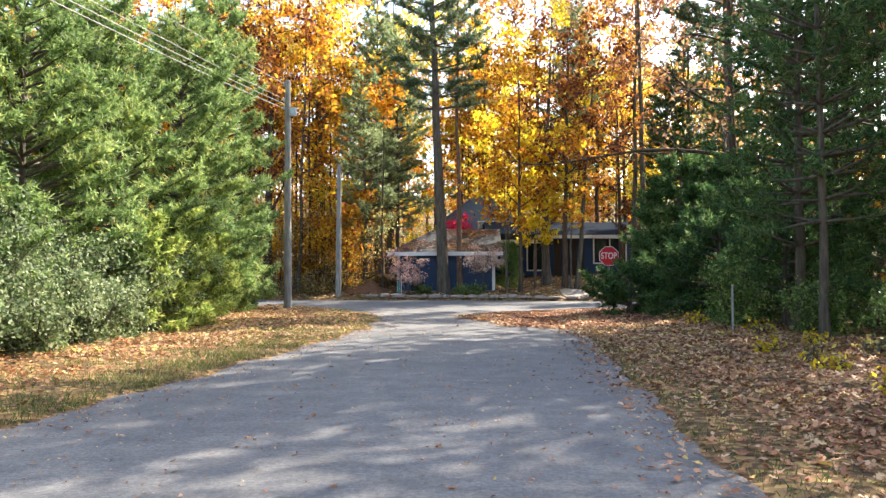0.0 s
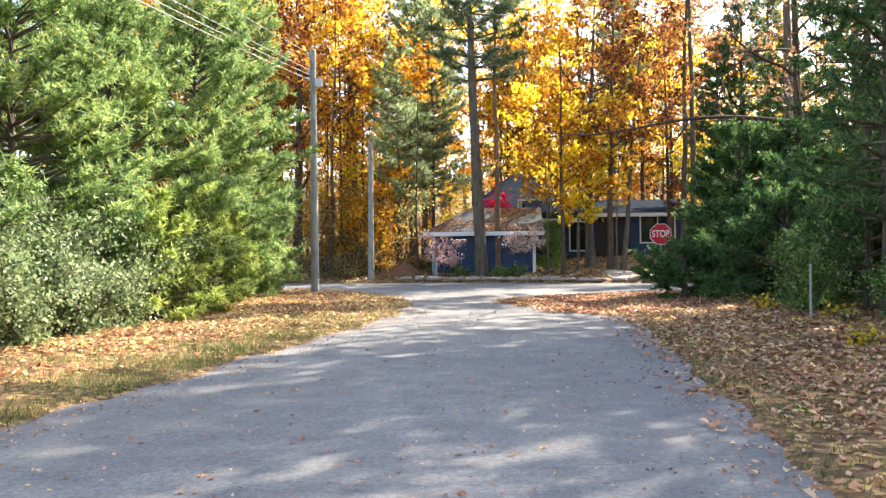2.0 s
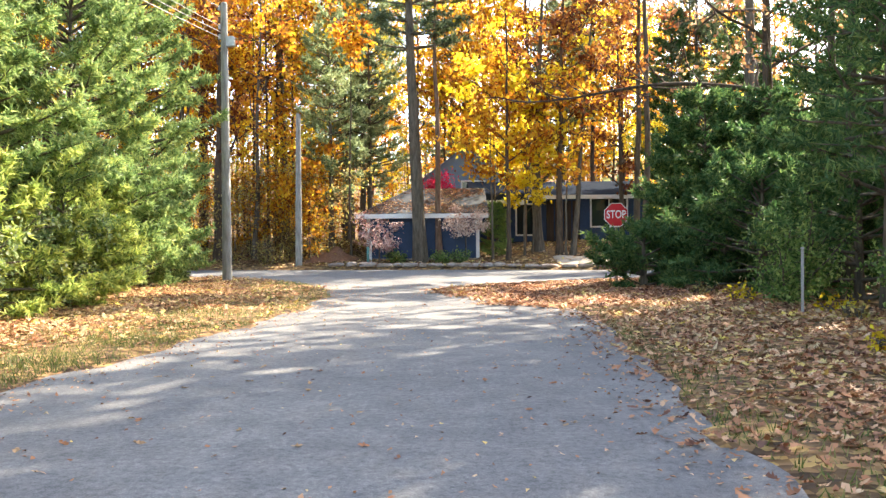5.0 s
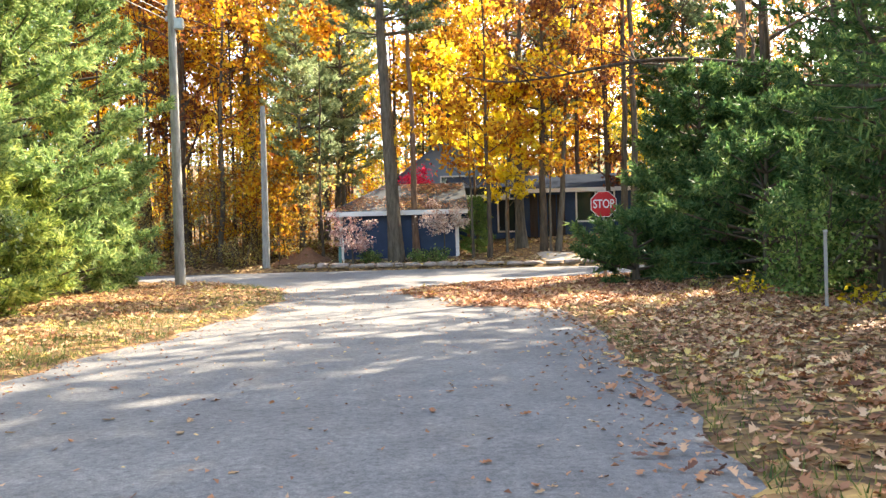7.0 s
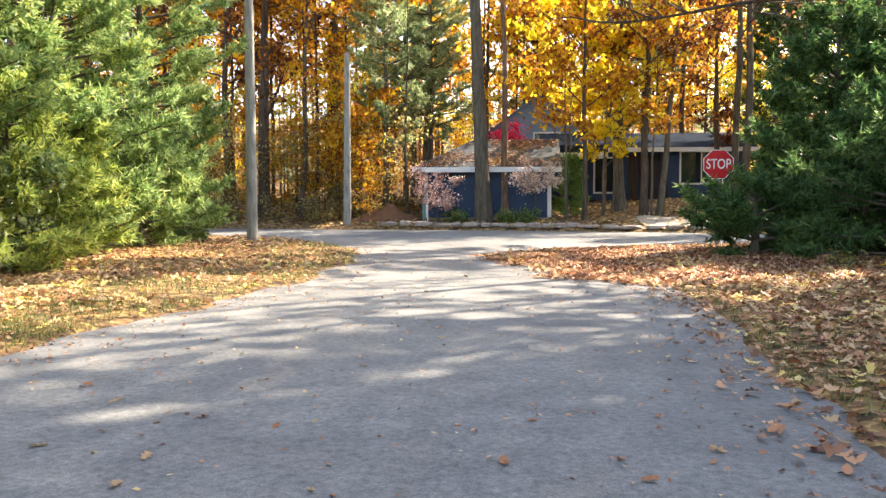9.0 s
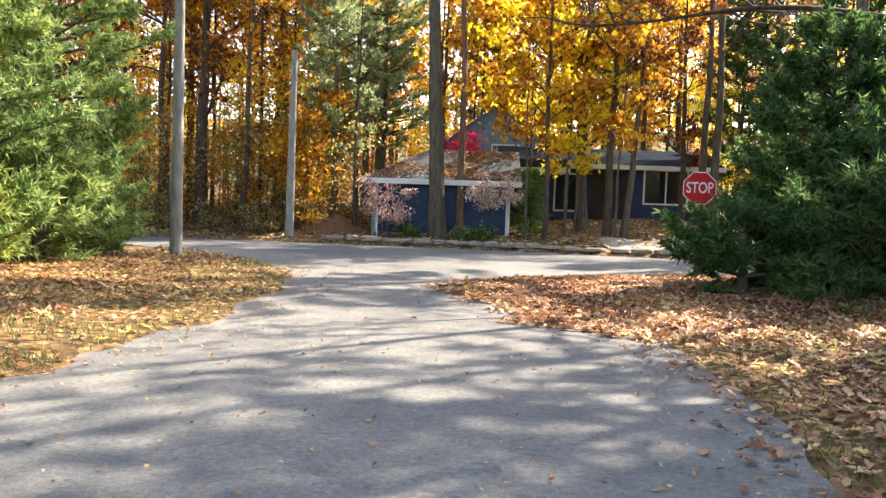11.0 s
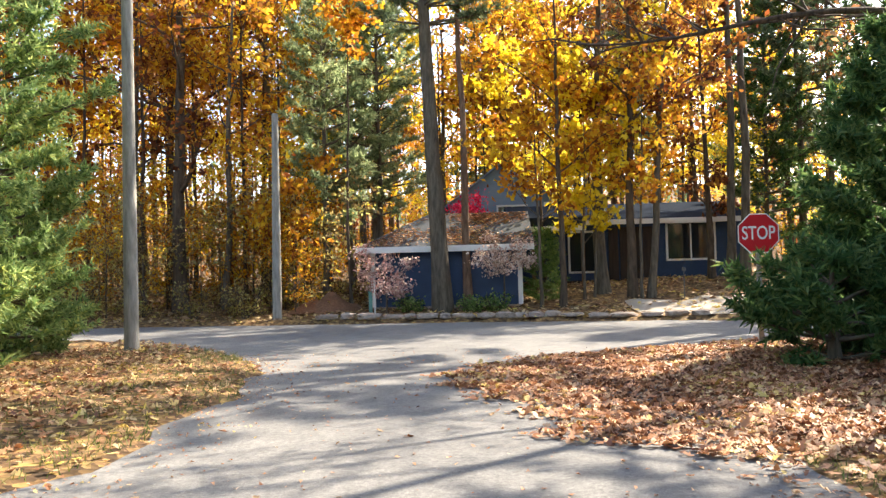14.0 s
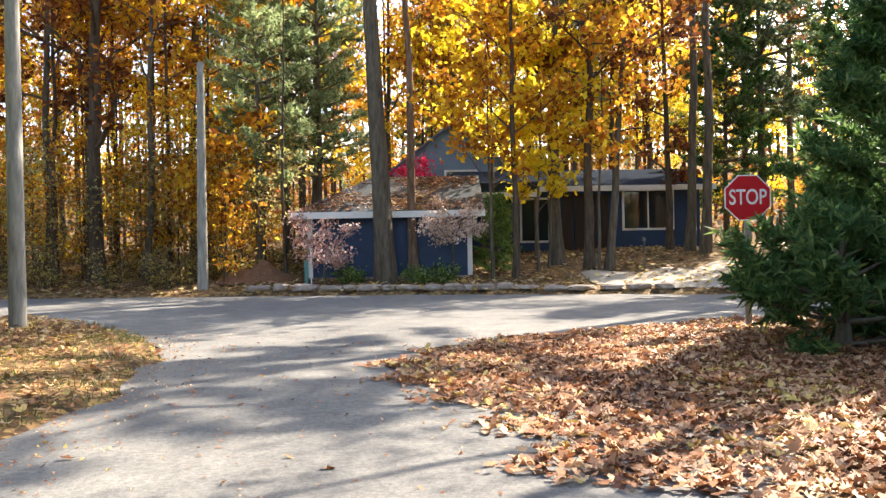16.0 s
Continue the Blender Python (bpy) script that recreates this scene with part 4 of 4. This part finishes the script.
# gable behind the garage
bm = bmesh.new()
vs = [bm.verts.new(p) for p in ((-0.6, 59, 0.9), (5.4, 59, 0.9), (5.4, 59, 5.0), (2.0, 59, 7.1), (-0.6, 59, 5.2))]
f = bm.faces.new(vs)
ext = bmesh.ops.extrude_face_region(bm, geom=[f])
bmesh.ops.translate(bm, vec=(0, 5, 0), verts=[v for v in ext["geom"] if isinstance(v, bmesh.types.BMVert)])
bmesh.ops.recalc_face_normals(bm, faces=bm.faces)
part("gable_wall", bm, M_blue_grey, house, "slate blue gable")
slab("roof_slope", [(-1.0, 58.6, 4.95), (2.0, 58.6, 7.2), (2.0, 64.4, 7.2), (-1.0, 64.4, 4.95)], 0.1, M_blue_roof, house)
slab("roof_slope", [(2.0, 58.6, 7.2), (5.9, 58.6, 4.75), (5.9, 64.4, 4.75), (2.0, 64.4, 7.2)], 0.1, M_blue_roof, house)

house_window(1.9, 3.3, 4.35, 5.0, 58.97, house, 1)
house_window(4.3, 4.9, 4.5, 5.1, 58.97, house, 0)
# breezeway between garage and house
part("porch_roof", box(bmesh.new(), 2.92, 5.2, 50.0, 52.85, 3.42, 3.8, 0.02), M_dark_roof, house, "dark flat porch roof")
part("fascia", box(bmesh.new(), 2.92, 5.2, 49.94, 49.995, 3.24, 3.44, 0.006), M_white_paint, house, "white fascia board")
part("porch_post", box(bmesh.new(), 3.0, 3.14, 50.05, 50.19, 0.4, 3.24, 0.01), M_bark_red, house)
part("porch_post", box(bmesh.new(), 5.0, 5.14, 50.05, 50.19, 0.4, 3.24, 0.01), M_bark_red, house)
for xa in (6.6, 7.1, 7.6, 8.1):
    part("board_screen", box(bmesh.new(), xa, xa + 0.42, HY - 0.09, HY - 0.03, hb + 0.3, 3.5, 0.01), M_door, house, "dark brown board")

# ---- things by the garage ----
for x, y, h, sp, cb, sd, mt, lb in ((-2.45, 45.9, 1.8, 1.3, 0.42, 600, M_pink, "low spreading tree with dusky pink leaves by the garage"), (1.75, 46.3, 2.25, 1.1, 0.62, 601, M_blush, "low spreading tree with bleached pink leaves by the garage")):
    leaf_tree("pink_dwarf_tree", (x, y), h, sp, sd, mt, lb, 0.05, cb, 2100, 0.11, limbs=12, clump=0.2, limb_up=0.12, group="pink trees by the garage")
leaf_tree("crimson_maple", (0.6, 55.5), 3.6, 1.15, 602, M_crimson, "small maple with crimson leaves behind the garage", 0.06, 0.45, 1800, 0.15, limbs=9, clump=0.4)
for k, (x, y) in enumerate([(0.6, 45.9), (1.3, 46.1), (-1.6, 46.3)]):
    shrub("low_shrub", (x, y), 0.6, 0.55, 610 + k, M_green_leaf, "low green shrub at the foot of the pine", leaves=900, size=0.1, stems=8, group="low green shrubs")
pine_tree("columnar_evergreen", (3.35, 47.9), 2.6, 0.75, 620, M_green_leaf, "narrow green evergreen between garage and house", trunk_r=0.05, first=0.05, length=0.14, width=0.03, density=3.0, gap=0.16, power=0.35, per=6, min_len=0.3)

# row of fieldstones along the cross road
row = thing("stone_edging", (0, 0, 0), "row of pale fieldstones edging the cross road", "edging")
rng = np.random.default_rng(21)
x = -4.8
while x < 7.6:
    w = rng.uniform(0.3, 0.85)
    y = float(cross_far(np.array([x + w / 2]))[0]) + 0.35 + rng.normal() * 0.05
    bm = bmesh.new()
    bmesh.ops.create_icosphere(bm, subdivisions=2, radius=0.5)
    hh = rng.uniform(0.13, 0.25)
    for v in bm.verts:
        c = v.co
        n4 = (abs(c.x * 2) ** 4 + abs(c.y * 2) ** 4 + abs(c.z * 2) ** 4) ** 0.25
        c *= 0.5 / max(n4, 0.3)
        c *= 2.0
        c *= 1 + 0.3 * noise.noise(c * 2.2 + Vector((x * 3, 0, 0))) + 0.12 * noise.noise(c * 6 + Vector((0, x, 0)))
    bmesh.ops.scale(bm, vec=(w * 0.97, rng.uniform(0.3, 0.5), hh), verts=bm.verts)
    bmesh.ops.rotate(bm, cent=(0, 0, 0), matrix=Matrix.Rotation(rng.normal() * 0.12, 3, "Z"), verts=bm.verts)
    bmesh.ops.translate(bm, vec=(x + w / 2, y, gz(x + w / 2, y + 0.2) + hh * 0.28), verts=bm.verts)
    part("stone", bm, M_stone, row)
    x += w * rng.uniform(0.95, 1.2)

# pale gravel drive before the house
M_gravel = plain("pale_sandy_gravel", (0.4, 0.35, 0.285), 0.95, vary=0.35, scale=30.0, bumpy=0.6)
Vg, Fg = [], []
for i in range(31):
    u = i / 30
    for j in range(17):
        v = j / 16
        x = 6.0 + 9.5 * u
        y0g = float(cross_far(np.array([x]))[0]) + 0.25 + (0.9 if x < 7.8 else 0.0) + 0.15 * math.sin(x * 3.1)
        y1g = y0g + 1.2 + 5.0 * min(1.0, 0.25 + u * 1.4) + 0.25 * math.sin(x * 2.3)
        y = y0g + (y1g - y0g) * v
        Vg.append((x, y, gz(x, y) + 0.03))
for i in range(30):
    for j in range(16):
        a = i * 17 + j
        Fg.append((a, a + 17, a + 18, a + 1))
tagged(part_np("driveway", Vg, Fg, M_gravel, smooth=True), "pale sandy gravel drive before the house", "driveway", kind="structure")

# soil mound
bm = bmesh.new()
bmesh.ops.create_grid(bm, x_segments=26, y_segments=26, size=1.0)
for v in bm.verts:
    d = v.co.length
    v.co.z = 0.75 * max(0, 1 - d) ** 0.8 * (1 + 0.3 * noise.noise(v.co * 3)) - 0.06
    v.co.x *= 1.5
    v.co.y *= 1.2
ob = part("soil_mound", bm, M_mulch, smooth=True)
ob.location = (-4.9, 47.7, gz(-4.9, 47.7) - 0.02)
tagged(ob, "low mound of reddish soil beside the garage", "mound")

# teal pedestal by the roadside
pd = thing("utility_pedestal", (-2.95, 45.2, gz(-2.95, 45.2) - 0.02), "small teal utility pedestal by the stones", "pedestal")
part("body", box(bmesh.new(), -0.06, 0.06, -0.05, 0.05, 0, 0.8, 0.012), M_teal, pd)
part("cap", box(bmesh.new(), -0.07, 0.07, -0.06, 0.06, 0.8, 0.88, 0.015), M_teal, pd)
part("stake", box(bmesh.new(), 0.13, 0.17, -0.02, 0.02, 0, 1.15, 0.005), M_white_paint, pd)
# thin dark stake with a small head before the house
st = thing("garden_stake", (8.15, 46.2, gz(8.15, 46.2) - 0.02), "thin dark metal stake on the lawn", "stake")
part("rod", box(bmesh.new(), -0.015, 0.015, -0.015, 0.015, 0, 1.0, 0.004), M_wire, st)
part("head", box(bmesh.new(), -0.06, 0.06, -0.06, 0.06, 1.0, 1.14, 0.02), M_wire, st)


# ---- fallen leaves and grass ----
def litter(name, n, x0, x1, y0, y1, size, m, label, seed, keep, over_road=False, lobed=True, lift=0.015):
    """Curled leaves lying on the ground; keep(x, y) gives the share that stays."""
    rng = np.random.default_rng(seed)
    x, y = rng.uniform(x0, x1, n), rng.uniform(y0, y1, n)
    ok = rng.uniform(0, 1, n) < keep(x, y)
    x, y = x[ok], y[ok]
    n = len(x)
    rd = on_road(x, y)
    z = np.where(rd, 0.008, ground_z(x, y)) + lift * rng.uniform(0.3, 2.2, n)
    L = size * rng.uniform(0.6, 1.25, n)
    if lobed:
        u = np.array([-0.5, -0.3, -0.22, 0.0, 0.06, 0.28, 0.5, 0.28, 0.06, 0.0, -0.22, -0.3])
        w = np.array([0.0, 0.2, 0.1, 0.34, 0.15, 0.24, 0.0, -0.24, -0.15, -0.34, -0.1, -0.2])
    else:
        u, w = np.array([-0.5, 0.05, 0.5, 0.05]), np.array([0.0, 0.32, 0.0, -0.32])
    k = len(u)
    a = rng.uniform(0, 6.283, n)
    fold, curl = rng.normal(0.35, 0.5, n), rng.normal(0.3, 0.5, n)
    tilt, tilt2 = rng.normal(0, 0.28, n), rng.normal(0, 0.28, n)
    lx, ly = u[None] * L[:, None], w[None] * L[:, None]
    lz = np.abs(w[None]) * L[:, None] * fold[:, None] + (u[None] ** 2) * L[:, None] * curl[:, None] + lx * tilt[:, None] + ly * tilt2[:, None]
    V = np.stack([x[:, None] + lx * np.cos(a)[:, None] - ly * np.sin(a)[:, None], y[:, None] + lx * np.sin(a)[:, None] + ly * np.cos(a)[:, None], np.maximum(z[:, None] + lz, z[:, None] - 0.006)], 2).reshape(-1, 3)
    ob = part_np(name, V, np.arange(n * k).reshape(n, k), m)
    return tagged(ob, label, "fallen leaves", kind="stuff")


def lumps(x, y, s=1.0):
    return 0.5 + 0.28 * np.sin(x * 1.9 * s + 0.7 * np.sin(y * 1.3 * s)) + 0.28 * np.sin(y * 2.3 * s + 0.9 * np.sin(x * 1.1 * s))


def side_right(x, y):
    e = x - road_right(np.clip(y, -20, 33))
    return np.clip(0.32 + e * 0.45, 0, 1) * np.clip(0.4 + lumps(x, y), 0, 1)


def island(x, y):
    tip = np.interp(y, [22.3, 23.2, 24.4, 25.5, 26.5, 28.5, 31, 32, 33.5, 34.2], [3.2, 1.5, 1.45, 1.2, 0.6, 0.1, 1.5, 3.2, 5.9, 8.0]) + 0.25 * np.sin(y * 5) + 0.12 * np.sin(y * 13)
    return np.clip((x - tip) * 2.5, 0, 1) * (y > 22.3) * (y < 34.2)


def side_left(x, y):
    e = road_left(np.clip(y, -20, 33)) - x
    near = np.clip(0.1 + (e - 1.2) * 0.4, 0.06, 0.95) * (y < 17) + np.clip(0.14 + e * 0.3, 0, 0.95) * (y >= 17)
    return np.where(on_road(x, y), 0, near) * np.clip(0.35 + lumps(x, y), 0, 1)


litter("fallen_leaves", 26000, 1.7, 9.5, 2, 24, 0.11, M_litter, "thick brown oak leaves lying on the verge", 31, side_right)
litter("fallen_leaves", 32000, 0.0, 8.5, 22, 34.3, 0.12, M_litter, "drift of brown oak leaves spilling over the asphalt", 32, island)
litter("fallen_leaves", 4000, 2.8, 9.0, 14, 25, 0.13, M_litter_yellow, "yellow maple leaves among the brown ones", 33, side_right)
litter("fallen_leaves", 9000, -8.5, -2.2, 4, 20, 0.12, M_litter, "brown leaves on the grassy verge", 37, side_left)
litter("fallen_leaves", 7000, -8.5, -2.2, 22, 37, 0.12, M_litter, "brown leaves on the verge beside the pole", 39, side_left)
litter("fallen_leaves", 14000, -8.5, -2.2, 14, 37, 0.12, M_litter_yellow, "tan and yellow leaves on the grassy verge", 34, side_left)
litter("fallen_leaves", 22000, -26, 20, 41, 58, 0.22, M_litter_yellow, "sunlit tan leaves on the woodland floor", 35, lambda x, y: np.where(on_road(x, y), 0.0, np.clip(lumps(x, y, 0.5) + 0.2, 0, 1) * np.where((x > 6) & (y < 49), 0.5, 1.0)), lobed=False)

rng = np.random.default_rng(36)
n = 9000
x, v = rng.uniform(-3.5, 2.85, n), rng.uniform(0, 1, n) ** 0.9
ok = (x > -3.5 + 2.5 * v) & (rng.uniform(0, 1, n) < np.clip(lumps(x * 0.8, v * 3.0, 1.2) * 1.3 - 0.1, 0, 1))
x, v = x[ok], v[ok]
P = np.stack([x, GY - 0.45 + v * 3.4, 2.66 + 0.03 + v * 1.4], 1)
V, F = leaves_np(rng, P, 0.15)
V = P.repeat(4, 0) + (V - P.repeat(4, 0)) * np.array([1, 1, 0.25])
tagged(part_np("roof_leaves", V, F, M_litter), "brown leaves fallen on the garage roof", "fallen leaves", kind="stuff")

def road_crumbs(x, y):
    e = np.minimum(x - road_left(np.clip(y, -20, 33)), road_right(np.clip(y, -20, 33)) - x)
    return np.where(on_road(x, y), np.clip(1.0 - e * 0.9, 0.09, 1.0), 0.0)


litter("leaf_crumbs", 26000, -5.2, 4.2, 2, 33, 0.045, M_litter, "crumbled leaf bits and grit along the asphalt edges", 38, road_crumbs, lobed=False, lift=0.002)

# grass along the verges
def grass(name, n, x0, x1, y0, y1, seed, keep, h=0.09):
    rng = np.random.default_rng(seed)
    x, y = rng.uniform(x0, x1, n), rng.uniform(y0, y1, n)
    ok = (rng.uniform(0, 1, n) < keep(x, y)) & ~on_road(x, y)
    x, y = x[ok], y[ok]
    n = len(x)
    z = ground_z(x, y)
    a = rng.uniform(0, 6.283, n)
    H = h * rng.uniform(0.5, 1.5, n)
    b = np.stack([x, y, z - 0.01], 1)
    s = np.stack([np.cos(a), np.sin(a), 0 * a], 1) * 0.007
    tip = b + np.stack([rng.normal(0, 0.5, n) * H, rng.normal(0, 0.5, n) * H, H], 1)
    V = np.stack([b - s, b + s, tip], 1).reshape(-1, 3)
    return tagged(part_np(name, V, np.arange(3 * n).reshape(n, 3), M_grass), "short dry grass on the verge", "grass", kind="stuff")


grass("verge_grass", 110000, -8.0, -2.2, 5, 37, 41, lambda x, y: np.clip(1.1 - (road_left(np.clip(y, -20, 33)) - x) * 0.3, 0.08, 1) * np.clip(lumps(x, y, 1.3) + 0.1, 0, 1) * np.interp(y, [18, 24], [1.0, 0.35]))
grass("verge_grass", 22000, 2.5, 7.0, 4, 23, 42, lambda x, y: np.clip(1.0 - (x - road_right(y)) * 0.35, 0.05, 1) * np.clip(lumps(x, y, 1.3), 0, 1), 0.07)

# single leaves on the asphalt
leaf_meshes = []
rng = np.random.default_rng(51)
for k in range(5):
    bm = bmesh.new()
    prof = [(-0.5, 0.0), (-0.3, 0.2), (-0.2, 0.1), (0.0, 0.33), (0.08, 0.14), (0.28, 0.24), (0.5, 0.0)]
    mid = [bm.verts.new((u * 0.13, 0, 0.012 * rng.uniform(0.2, 1.5) * abs(u) * 2)) for u, w in prof]
    for sgn in (1, -1):
        edge = [bm.verts.new((u * 0.13, sgn * w * 0.13, 0.03 * rng.uniform(0.2, 1.3) * w / 0.33)) for u, w in prof[1:-1]]
        ringv = [mid[0], *edge, mid[-1]]
        for i in range(len(prof) - 1):
            vs = [mid[i], mid[i + 1], ringv[i + 1], ringv[i]]
            vs = [v for j, v in enumerate(vs) if v not in vs[:j]]
            if len(vs) > 2:
                bm.faces.new(vs if sgn > 0 else vs[::-1])
    me = bpy.data.meshes.new("fallen_leaf")
    bm.to_mesh(me)
    bm.free()
    me.materials.append((M_litter, M_litter_yellow, M_litter_yellow, M_litter, M_litter_yellow)[k])
    leaf_meshes.append(me)
count = 0
while count < 280:
    y = rng.uniform(3, 31)
    x = rng.uniform(float(road_left(y)), float(road_right(y)))
    if rng.uniform() > 0.35 + 0.65 * abs((x - 0.0) / 4.0):
        continue
    k = int(rng.integers(0, 5))
    ob = new("fallen_leaf", leaf_meshes[k])
    ob.location = (x, y, 0.012)
    ob.rotation_euler = (rng.normal() * 0.15, rng.normal() * 0.15, rng.uniform(0, 6.28))
    ob.scale = (rng.uniform(0.45, 0.9),) * 3
    tagged(ob, "yellowed leaf lying on the asphalt" if k in (1, 2, 4) else "brown oak leaf lying on the asphalt", "leaf", "single leaves on the road")
    count += 1
